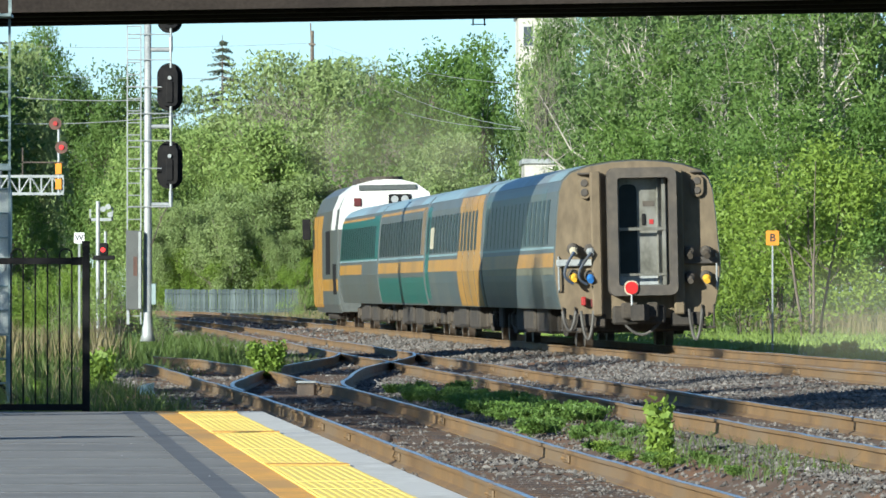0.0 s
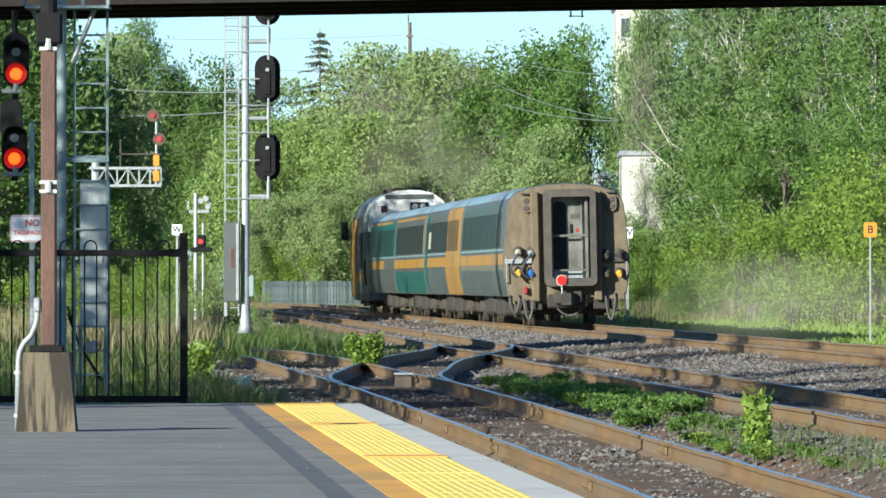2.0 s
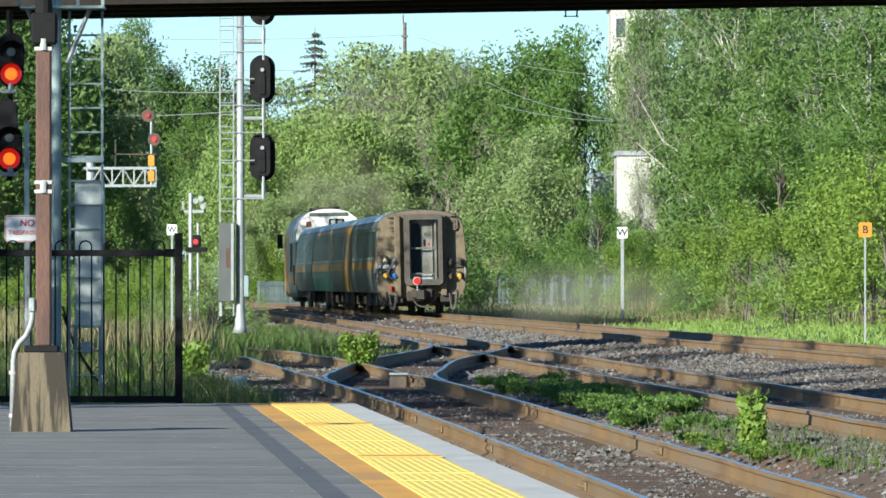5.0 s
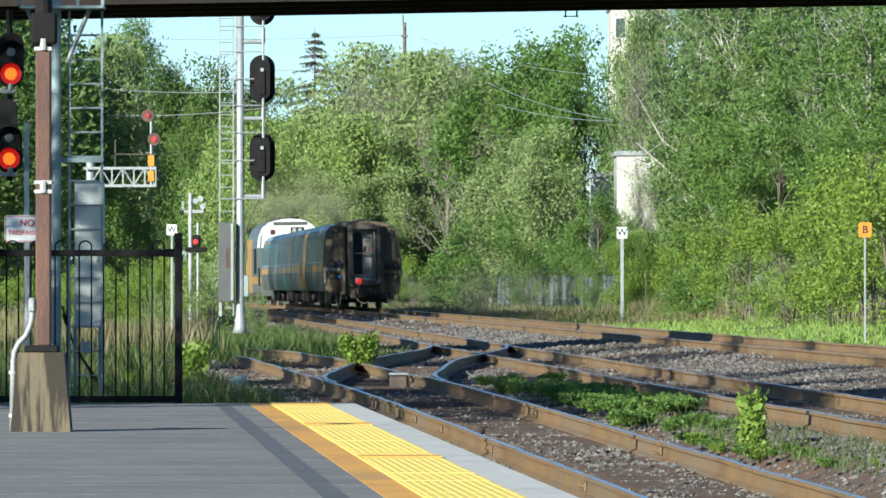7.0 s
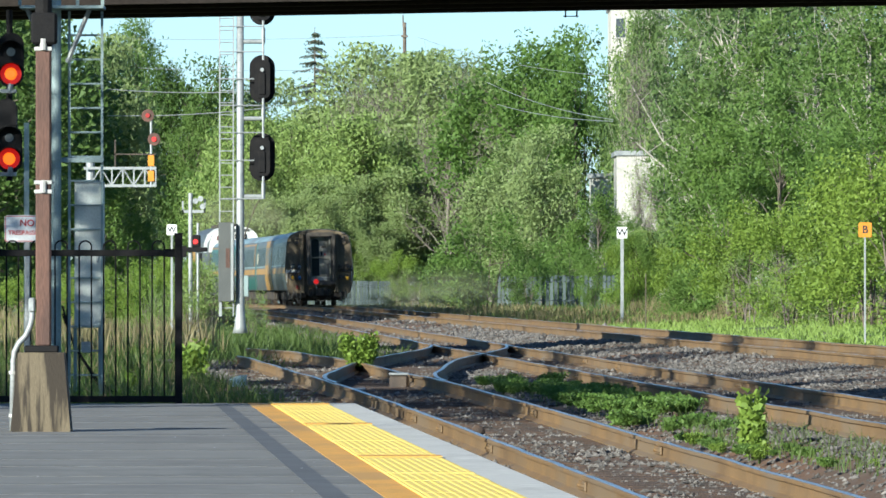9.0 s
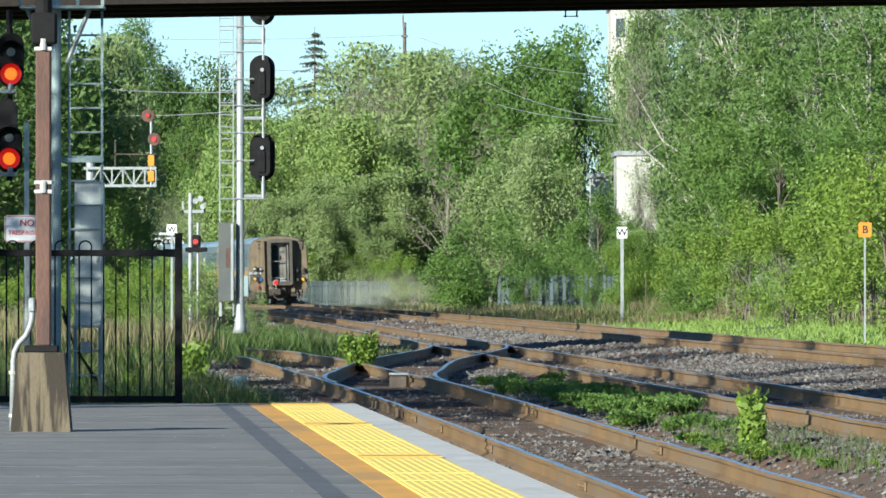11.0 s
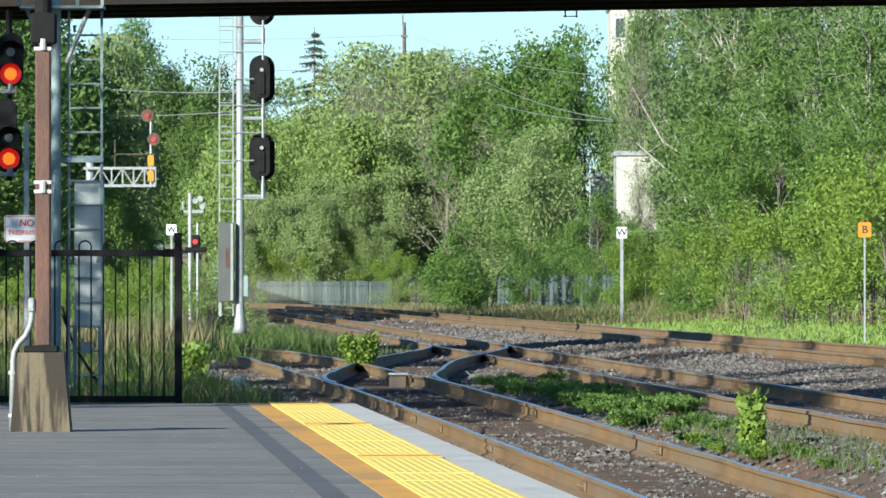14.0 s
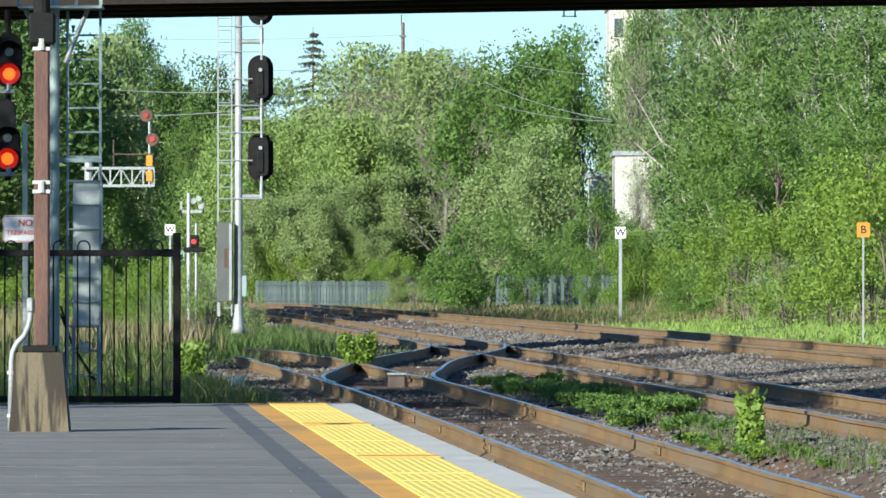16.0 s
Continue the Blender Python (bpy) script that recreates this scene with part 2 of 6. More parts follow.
# ---- ground, one sheet out to the horizon ----
def build_ground():
    xs = np.concatenate([[-3000, -800, -250, -100], np.arange(-60, 61, 2.0), [100, 250, 800, 3000]])
    ys = np.concatenate([[-2500, -600, -150], np.arange(0, 720, 4.0), [800, 1000, 1500, 3000]])
    verts = []
    for y in ys:
        for x in xs:
            z = -0.42
            if 0 <= y < 800:
                e = x - line_c(y)
                if e > 4:
                    z += min((e - 4) * 0.045, 0.42)
                if e < -12:
                    z += min((-12 - e) * 0.03, 0.25)
                z += 0.06 * noise.noise((x * 0.3, y * 0.12, 0))
            verts.append((x, y, z))
    n = len(xs)
    faces = [(j * n + i, j * n + i + 1, (j + 1) * n + i + 1, (j + 1) * n + i) for j in range(len(ys) - 1) for i in range(n - 1)]
    put("ground", mesh("ground", verts, faces, M_GRASS, smooth=True), label="rough green and straw-coloured grass verge", kind="structure")


build_ground()


def ballast_height(x, y):
    return -0.2 + 0.035 * noise.noise((x * 1.7, y * 0.5, 3)) + 0.03 * noise.noise((x * 0.5, y * 0.1, 9))


def bed_height(x, ax, bx, cx, za, zb, zc):
    """The height of the bed under the rails' heads, level under each track and sloping from one to the next."""
    if x < bx:
        u = min(max((x - ax - 1.4) / max(bx - ax - 2.8, 0.1), 0), 1)
        return za + (zb - za) * u
    u = min(max((x - bx - 1.4) / max(cx - bx - 2.8, 0.1), 0), 1)
    return zb + (zc - zb) * u


def build_ballast():
    """The stone bed from beside the platform to the far side of the third track."""
    verts, faces, cols = [], [], 36
    ys = np.concatenate([np.arange(40, 260, 1.0), np.arange(260, 760, 5.0)])
    a = {round(p[1], 2): p for p in smooth_line(LINE_A, 1.0)}
    b = {round(p[1], 2): p for p in smooth_line(LINE_B, 1.0)}
    for y in ys:
        pb = b[round(float(y), 2)]
        left = a[round(float(y), 2)][0] - 2.6 + min(1.0, max(0.0, (y - 120) * 0.03)) if y < 176 else pb[0] - 2.0
        right = line_c(y) + 2.7
        za, zb, zc = (a[round(float(y), 2)][2] if y < 176 else pb[2]), pb[2], height_c(y)
        for i in range(cols):
            u = i / (cols - 1)
            x = left + (right - left) * u
            base = bed_height(x, a[round(float(y), 2)][0] if y < 176 else pb[0] - 3, pb[0], line_c(y), za, zb, zc)
            z = base + 0.012 + ballast_height(x, y) if 0 < i < cols - 1 else -0.6
            verts.append((x, y, z))
    for j in range(len(ys) - 1):
        for i in range(cols - 1):
            q = j * cols + i
            faces.append((q, q + 1, q + cols + 1, q + cols))
    put("ballast_bed", mesh("ballast_bed", verts, faces, M_BALLAST, smooth=True), label="grey-brown crushed stone bed under the tracks", kind="structure")
    # loose stones on it, thick near the platform and thin far off
    rng = np.random.default_rng(5)
    shape = np.array([(1, 0, 0), (-1, 0, 0), (0, 1, 0), (0, -1, 0), (0, 0, 1), (0, 0, -1)], float)
    tri = np.array([(0, 2, 4), (2, 1, 4), (1, 3, 4), (3, 0, 4), (2, 0, 5), (1, 2, 5), (3, 1, 5), (0, 3, 5)])
    vs, fs, k = [], [], 0
    for y0, y1, count, size in ((56, 80, 20000, 0.044), (80, 110, 20000, 0.05), (110, 160, 15000, 0.064), (160, 260, 10000, 0.095), (260, 460, 3000, 0.13)):
        for _ in range(count):
            y = rng.uniform(y0, y1)
            pb = b[round(float(round(y)), 2)]
            left = (a[float(round(y))][0] - 1.7) if y < 175 else pb[0] - 1.8
            right = line_c(y) + 2.4
            x = rng.uniform(left, right)
            if rng.random() < 0.4 and (abs(x - (a[float(round(y))][0] if y < 175 else 99)) < 0.95 or abs(x - pb[0]) < 0.8):
                continue
            za, zb, zc = (a[float(round(y))][2] if y < 175 else pb[2]), pb[2], height_c(y)
            base = bed_height(x, a[float(round(y))][0] if y < 175 else pb[0] - 3, pb[0], line_c(y), za, zb, zc)
            s = size * rng.uniform(0.5, 1.15)
            p = shape * rng.uniform(0.55, 1.0, (6, 1)) * (s * 0.8, s, s * 0.6)
            w = rng.uniform(0, 6.28)
            c, n = math.cos(w), math.sin(w)
            p = p @ np.array([(c, n, 0), (-n, c, 0), (0, 0, 1)])
            vs.append(p + (x, y, base + 0.02 + ballast_height(x, y)))
            fs.append(tri + k)
            k += 6
    put("ballast_stones", mesh("ballast_stones", np.concatenate(vs).tolist(), np.concatenate(fs).tolist(), M_STONE), label="loose grey crushed stones between the rails",
        category="ballast", kind="stuff")


# rail: head, web and foot, 0.17 m high
RAIL = [(0.072, -0.172), (0.072, -0.160), (0.014, -0.135), (0.009, -0.045), (0.036, -0.034), (0.037, -0.008), (0.028, 0.0),
        (-0.028, 0.0), (-0.037, -0.008), (-0.036, -0.034), (-0.009, -0.045), (-0.014, -0.135), (-0.072, -0.160), (-0.072, -0.172)]


def build_rail(centre, offset, parent, lift=0.0, y0=-1e9, y1=1e9, wave=1.0):
    pts = [p for p in centre if y0 <= p[1] <= y1]
    verts, faces, index = [], [], []
    n = len(RAIL)
    for i, p in enumerate(pts):
        q0, q1 = pts[max(i - 1, 0)], pts[min(i + 1, len(pts) - 1)]
        t = Vector((q1[0] - q0[0], q1[1] - q0[1], 0)).normalized()
        side = Vector((t.y, -t.x, 0))
        dip = wave * (0.012 * noise.noise((p[1] * 0.13, offset, parent["line"])) + 0.006 * noise.noise((p[1] * 0.5, offset, 4)))
        for u, w in RAIL:
            e = side * (offset + u + 0.008 * noise.noise((p[1] * 0.2, offset * 3, 7)))
            verts.append((p[0] + e.x, p[1] + e.y, p[2] + w + dip + lift))
    for i in range(len(pts) - 1):
        for j in range(n):
            faces.append((i * n + j, i * n + (j + 1) % n, (i + 1) * n + (j + 1) % n, (i + 1) * n + j))
            index.append(1 if j == 6 else 0)
    faces += [tuple(range(n)), tuple((len(pts) - 1) * n + j for j in range(n))[::-1]]
    index += [0, 0]
    return put("rail", mesh("rail", verts, faces, [M_RUST, M_RAILTOP], index), parent)


def build_track(name, rows, line, label):
    tr = put(name, None, label=label, kind="structure")
    tr["line"] = line
    centre = smooth_line(rows, 1.0)
    return tr, centre


track_1, centre_a = build_track("track_1", LINE_A, 1.0, "rusty rails of the platform track on worn wooden sleepers")
track_2, centre_b = build_track("track_2", LINE_B, 2.0, "rusty rails of the middle track on wooden sleepers")
track_3, centre_c = build_track("track_3", LINE_C, 3.0, "rusty rails of the far main track curving away")
track_4, centre_x = build_track("track_4", LINE_X, 4.0, "curved rails of the turnout joining two tracks")
G = 0.7525
for tr, ce, cant in ((track_1, centre_a, 0.0), (track_2, centre_b, 0.0), (track_3, centre_c, 0.045)):
    build_rail(ce, -G, tr, y1=162 if tr is track_1 else 1e9)
    build_rail(ce, G, tr, cant)
build_rail(centre_x, -G, track_4, 0.004, 119)
build_rail(centre_x, G, track_4, 0.004, 121)


# joint bars where two lengths of rail are bolted together
def build_joints():
    s = Solid().box(-0.034, -0.42, -0.125, -0.012, 0.42, -0.05, 0.008)
    for i in range(6):
        y = -0.35 + 0.14 * i
        s.tube([(-0.034, y, -0.09), (-0.048, y, -0.09)], 0.014, 6)
    s.box(-0.0385, -0.012, -0.045, 0.0385, 0.012, 0.0015)
    me = s.mesh("joint_bar", M_RUST)
    for tr, ce, spots in ((track_1, centre_a, ((62, -1), (72.4, -1), (87.5, -1), (96.5, -1), (100.8, -1), (66, 1), (86.5, 1), (104, 1))), (track_2, centre_b, ((110, -1), (122, 1), (134, -1), (150, 1), (160, 1))),
                          (track_3, centre_c, ((140, -1), (164, -1), (178, 1), (200, -1)))):
        for y, side in spots:
            p = min(ce, key=lambda q: abs(q[1] - y))
            put("joint_bar", me, tr, pose(p[0] + side * G, p[1], p[2], 0, 0, 2.5))


build_joints()


def build_ties():
    """Wooden sleepers: the near ones single, the far ones joined."""
    meshes = []
    rng = random.Random(3)
    for k in range(5):
        s = Solid().box(-1.3 + rng.uniform(-.05, .05), -0.115, -0.18, 1.3 + rng.uniform(-.05, .05), 0.115, 0, 0.015)
        meshes.append(s.mesh("sleeper", M_TIE))
    for tr, ce, y0, y1, far in ((track_1, centre_a, 56, 160, 179), (track_2, centre_b, 92, 190, 420), (track_3, centre_c, 130, 250, 560), (track_4, centre_x, 124, 180, 180)):
        y = y0
        rest = Solid()
        while y < far:
            p = min(ce, key=lambda q: abs(q[1] - y))
            z = p[2] - 0.168 + rng.uniform(-0.01, 0.004)
            if y < y1:
                put("sleeper", rng.choice(meshes), tr, pose(p[0] + rng.uniform(-.05, .05), y, z, 0, 0, 2.5 + rng.uniform(-1.5, 1.5)))
                y += 0.56
            else:
                rest.box(p[0] - 1.3, y - 0.11, z - 0.15, p[0] + 1.3, y + 0.11, z)
                y += 0.7
        if rest.v:
            put("sleepers_far", rest.mesh("sleepers_far", M_TIE), tr, kind="stuff")


# ---- platform ----
def platform_edge(y):
    """Sideways place of the platform's edge towards the track."""
    return -1.029 + (103.774 - y) * 0.0391


PLATFORM_END = 102.3


def build_platform():
    ys = [-90, -40, 0, 20, 40, 48, 56, 64, 72, 80, 88, 96, PLATFORM_END]

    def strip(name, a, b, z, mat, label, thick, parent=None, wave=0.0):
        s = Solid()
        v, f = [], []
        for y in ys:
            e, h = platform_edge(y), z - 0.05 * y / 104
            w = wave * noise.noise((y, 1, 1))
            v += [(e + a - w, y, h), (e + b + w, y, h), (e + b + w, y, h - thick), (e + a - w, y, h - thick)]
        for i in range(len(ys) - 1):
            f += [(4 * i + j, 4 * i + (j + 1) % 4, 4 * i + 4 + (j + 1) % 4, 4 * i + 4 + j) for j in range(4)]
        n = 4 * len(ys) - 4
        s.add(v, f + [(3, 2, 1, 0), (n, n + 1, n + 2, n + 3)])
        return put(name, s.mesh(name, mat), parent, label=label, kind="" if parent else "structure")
    top = 0.02
    slab = strip("platform", -9.0, -0.33, top, M_ASPHALT, "dark grey asphalt station platform", 0.6)
    strip("edge_kerb", -0.33, 0.0, top + 0.004, M_CONC, "pale worn concrete platform edge", 0.6, slab)
    strip("painted_line", -1.17, -0.94, top + 0.004, M_ORANGE, "faded orange painted line", 0.003, slab)
    # a long cast shadow, painted as a thin dark strip
    strip("tar_seam", -1.55, -1.39, top + 0.004, M_TAR_SHADE, "shadow band painted along the asphalt", 0.003, slab, 0.04)
    ys = [-90, -40, 0, 20, 40, 49.9]
    strip("tactile_strip", -0.94, -0.34, top + 0.01, M_YELLOW, "yellow tactile strip", 0.008, slab)
    # raised yellow tactile tiles with rows of domes, in lengths
    length = 1.22
    rng = random.Random(8)
    base = Solid().box(-0.302, 0.004, -0.02, 0.302, length - 0.004, 0.0)
    for i in range(10):
        for j in range(20):
            x, y = -0.27 + 0.06 * i, 0.04 + 0.06 * j
            base.add([(x - .014, y, 0), (x, y - .014, 0), (x + .014, y, 0), (x, y + .014, 0), (x, y, .0035)], [(0, 1, 4), (1, 2, 4), (2, 3, 4), (3, 0, 4)])
    me = base.mesh("tactile_tile", M_YELLOW)
    y = 50.0
    while y < PLATFORM_END - length + 0.3:
        put("tactile_tile", me, slab, pose(platform_edge(y) - 0.635 + rng.uniform(-.004, .004), y, top + 0.012 - 0.05 * y / 104 + rng.uniform(0, .004), 0, 0, 2.24))
        y += length
    for y in (69.5, 86.0, 100.5):
        put("tile_joint", Solid().box(-0.31, -0.28, 0, 0.31, 0.28, 0.008, 0.002).mesh("tile_joint", M_ORANGE), slab, pose(platform_edge(y) - 0.635, y, top + 0.016 - 0.05 * y / 104, 0, 0, 2.24))
    # cross joints
    for y, w in ((57.5, 0.05), (60.5, 0.09), (63, 0.05), (66.5, 0.08), (69, 0.05), (73.0, 0.1), (76.2, 0.06), (80.5, 0.12), (84.3, 0.07), (88.0, 0.12), (92, 0.1), (95.5, 0.14), (99.5, 0.1)):
        s = Solid().box(-9, -w, 0, -1.2, w, 0.004)
        put("expansion_joint", s.mesh("expansion_joint", M_TAR_SHADE), slab, pose(platform_edge(y), y, top - 0.05 * y / 104, 0, 0, 0.4))


build_platform()


# ---- bridge over the tracks ----
def build_bridge():
    br = put("bridge", None, label="dark steel girder bridge over the tracks", category="bridge")
    zl, zr = 6.675, 6.975
    xl, xr = -9.06, 9.06
    k = (zr - zl) / (xr - xl)
    z0 = zl - k * xl

    def plate(y, low, h, half):
        za, zb = z0 - 45 * k + low, z0 + 45 * k + low
        return Solid().plate([(-45, za), (45, zb), (45, zb + h), (-45, za + h)], "y", y - half, y + half)
    for y in (182.0, 182.0 + 3, 182.0 + 6, 182.0 + 9):
        gi = part("girder", plate(y, 0.05, 1.26, 0.02), M_BRIDGE, br)
        part("flange", plate(y, 0.0, 0.05, 0.22), M_BRIDGE, gi)
        part("flange", plate(y, 1.31, 0.05, 0.22), M_BRIDGE, gi)
    s = Solid()
    s.plate([(-45, z0 - 45 * k + 1.36), (45, z0 + 45 * k + 1.36), (45, z0 + 45 * k + 1.7), (-45, z0 - 45 * k + 1.36 + 0.34)], "y", 182.0 - 0.6, 182.0 + 9.6)
    part("deck", s, M_CONC_STREAKED, br, "concrete bridge deck")
    for x in (-46, 46):
        s = Solid().box(x - 1.5, 182.0 - 1, -0.8, x + 1.5, 182.0 + 10, z0 + k * x + 1.36)
        part("abutment", s, M_CONC_STREAKED, br, "concrete abutment")
    s = Solid()
    for px in (2.507, 2.738):
        s.tube([(px, 190.7, 6.72), (px, 190.7, 7.02)], 0.018, 6)
    s.tube([(2.461, 190.7, 6.745), (2.773, 190.7, 6.745)], 0.012, 6)
    part("hanger", s, M_BLACK, br, "small black hanging bracket")


build_bridge()


# ---- train: four coaches and the locomotive ahead of them ----
M_TBODY = material("coach_grey", (0.084, 0.092, 0.086), (0.067, 0.076, 0.073), 0.42, scale=0.8, fine=12, c3=(0.074, 0.074, 0.062))
M_TROOF = material("coach_roof", (0.235, 0.325, 0.340), (0.19, 0.262, 0.275), 0.4, scale=0.5, fine=10, c3=(0.168, 0.185, 0.179))
M_TEAL = material("teal_paint", (0.012, 0.101, 0.083), (0.018, 0.083, 0.071), 0.38, scale=0.7, fine=10)
M_TYELLOW = material("livery_yellow", (0.345, 0.180, 0.026), (0.295, 0.155, 0.028), 0.45, scale=0.8, fine=10, c3=(0.235, 0.135, 0.036))
M_GREYTEAL = material("grey_teal_paint", (0.050, 0.084, 0.074), (0.062, 0.080, 0.070), 0.4, scale=0.8, fine=10, c3=(0.070, 0.078, 0.064))
M_OLIVE = material("olive_paint", (0.155, 0.150, 0.105), (0.130, 0.126, 0.090), 0.45, scale=0.8, fine=10)
M_PALEBLUE = material("pale_blue_trim", (0.220, 0.304, 0.315), (0.178, 0.252, 0.262), 0.4, scale=1)
M_SLATE = material("slate_blue", (0.056, 0.078, 0.086), (0.074, 0.086, 0.086), 0.42, scale=0.8, fine=9, c3=(0.095, 0.100, 0.090))
M_ENDDIRT = material("dusty_end_paint", (0.156, 0.120, 0.074), (0.122, 0.093, 0.058), 0.85, scale=1.4, fine=5, bump=0.04, c3=(0.122, 0.092, 0.056), stretch=(1.6, 1, 0.7))
M_RUBBER = material("dusty_rubber", (0.053, 0.046, 0.040), (0.081, 0.068, 0.053), 0.8, scale=3, fine=7)
M_UNDER = material("underframe", (0.027, 0.023, 0.019), (0.051, 0.041, 0.030), 0.85, scale=2.5, fine=20)
M_TGLASS = material("tinted_glass", (0.010, 0.017, 0.018), (0.012, 0.020, 0.021), 0.3, scale=1, fine=4, spec=0.12)
M_BOGIE = material("dusty_bogie_steel", (0.066, 0.052, 0.036), (0.036, 0.029, 0.022), 0.9, scale=3, fine=20)
M_DOOR = material("door_steel", (0.174, 0.169, 0.143), (0.117, 0.113, 0.091), 0.45, 0.3, scale=6, fine=18, c3=(0.208, 0.204, 0.182), stretch=(1, 1, 0.6))
M_CREAM = material("cream_panel", (0.413, 0.375, 0.270), (0.345, 0.315, 0.225), 0.6, scale=2)
M_BLUE = material("blue_plug", (0.03, 0.14, 0.40), None, 0.5)
M_REDP = material("red_paint", (0.34, 0.02, 0.018), (0.24, 0.02, 0.018), 0.5)
M_DARKRED = material("dark_red", (0.10, 0.012, 0.012), (0.07, 0.01, 0.01), 0.5)
M_CABLE = material("cable_rubber", (0.03, 0.05, 0.09), (0.05, 0.05, 0.05), 0.6)
M_HOSE = material("hose", (0.05, 0.045, 0.04), (0.09, 0.085, 0.075), 0.7)
M_AMBER = material("amber_lens", (0.75, 0.42, 0.04), (0.6, 0.33, 0.04), 0.3)
M_STEELTREAD = material("wheel_steel", (0.180, 0.150, 0.114), (0.114, 0.090, 0.072), 0.55, 0.5, scale=4)
M_MARKER = glow("red_marker", (0.80, 0.012, 0.012), 0.30)
M_WHITECAB = material("pale_grey_paint", (0.595, 0.595, 0.561), (0.510, 0.510, 0.476), 0.5, scale=1.2, fine=14)

SECTION = [(1.48, 0.76), (1.53, 1.0), (1.575, 1.30), (1.595, 1.55), (1.585, 1.72), (1.52, 2.55), (1.47, 3.0), (1.40, 3.2), (1.24, 3.36), (0.9, 3.48), (0.45, 3.55), (0.0, 3.575)]


def half_width(z, section):
    for (x0, z0), (x1, z1) in zip(section[:-1], section[1:]):
        if z0 <= z <= z1:
            return x0 + (x1 - x0) * (z - z0) / (z1 - z0)
    return section[0][0]


def loft(section, stations):
    """A closed shell from a half section; stations: (y, scale sideways, drop of the roof)."""
    ring = section + [(-x, z) for x, z in section[-2::-1]]
    s, n = Solid(), len(ring)
    zmid = 1.6
    verts = [(x * w, y, zmid + (z - zmid) * h) for y, w, h in stations for x, z in ring]
    faces = [(i * n + j, i * n + j + 1, (i + 1) * n + j + 1, (i + 1) * n + j) for i in range(len(stations) - 1) for j in range(n - 1)]
    faces += [((i + 1) * n, i * n, i * n + n - 1, (i + 1) * n + n - 1) for i in range(len(stations) - 1)]
    faces += [tuple(range(n)), tuple((len(stations) - 1) * n + j for j in range(n))[::-1]]
    return s.add(verts, faces)


def band(section, y0, y1, z0, z1, sides=(-1, 1), out=0.006, lean=0.0):
    """A painted strip that lies on the side of a car, following its section."""
    zs = [z0] + [z for x, z in section if z0 + 0.01 < z < z1 - 0.01] + [z1]
    s = Solid()
    for side in sides:
        v, f = [], []
        for z in zs:
            x = side * (half_width(z, section) + out)
            e = lean * (z - z0)
            v += [(x, y0 + e, z), (x, y1 + e, z), (x - side * 0.02, y0 + e, z), (x - side * 0.02, y1 + e, z)]
        for i in range(len(zs) - 1):
            a, b = 4 * i, 4 * i + 4
            f += [(a, a + 1, b + 1, b), (a + 2, b + 2, b + 3, a + 3), (a, b, b + 2, a + 2), (a + 1, a + 3, b + 3, b + 1)]
        f += [(0, 2, 3, 1), (4 * len(zs) - 4, 4 * len(zs) - 3, 4 * len(zs) - 1, 4 * len(zs) - 2)]
        s.add(v, f)
    return s


def build_bogie(parent, y, side_parts=True):
    s = Solid()
    for x in (-1, 1):
        s.plate([(-1.75, 0.42), (-1.6, 0.30), (-0.95, 0.34), (-0.5, 0.22), (0.5, 0.22), (0.95, 0.34), (1.6, 0.30), (1.75, 0.42), (1.6, 0.62), (0.7, 0.66), (-0.7, 0.66), (-1.6, 0.62)],
                "x", x * 1.05 - 0.07, x * 1.05 + 0.07)
        for e in (-1.27, 1.27):
            s.box(x * 1.05 - 0.14, e - 0.17, 0.30, x * 1.05 + 0.14, e + 0.17, 0.62, 0.03)
            s.tube([(x * 1.02, e * 0.55, 0.3), (x * 1.02, e * 0.55, 0.75)], 0.10, 8)
    s.box(-1.2, -0.22, 0.35, 1.2, 0.22, 0.66, 0.05)
    frame_ = part("bogie", s, M_BOGIE, parent, "grimy steel bogie", pose(0, y, 0))
    w = Solid()
    for x in (-1, 1):
        w.tube([(x * 0.70, 0, 0), (x * 0.73, 0, 0), (x * 0.731, 0, 0), (x * 0.845, 0, 0)], [0.475, 0.475, 0.455, 0.445], 24)
        w.tube([(x * 0.845, 0, 0), (x * 0.90, 0, 0)], [0.16, 0.13], 12)
    w.tube([(-0.72, 0, 0), (0.72, 0, 0)], 0.085, 8)
    me = w.mesh("wheelset", M_STEELTREAD)
    for e in (-1.27, 1.27):
        put("wheelset", me, frame_, pose(0, e, 0.455))


def build_windows(parent, section, ys, width, z0, z1, mat):
    for y in ys:
        for side in (-1, 1):
            part("window", band(section, y, y + width, z0, z1, (side,), 0.010), mat, parent)


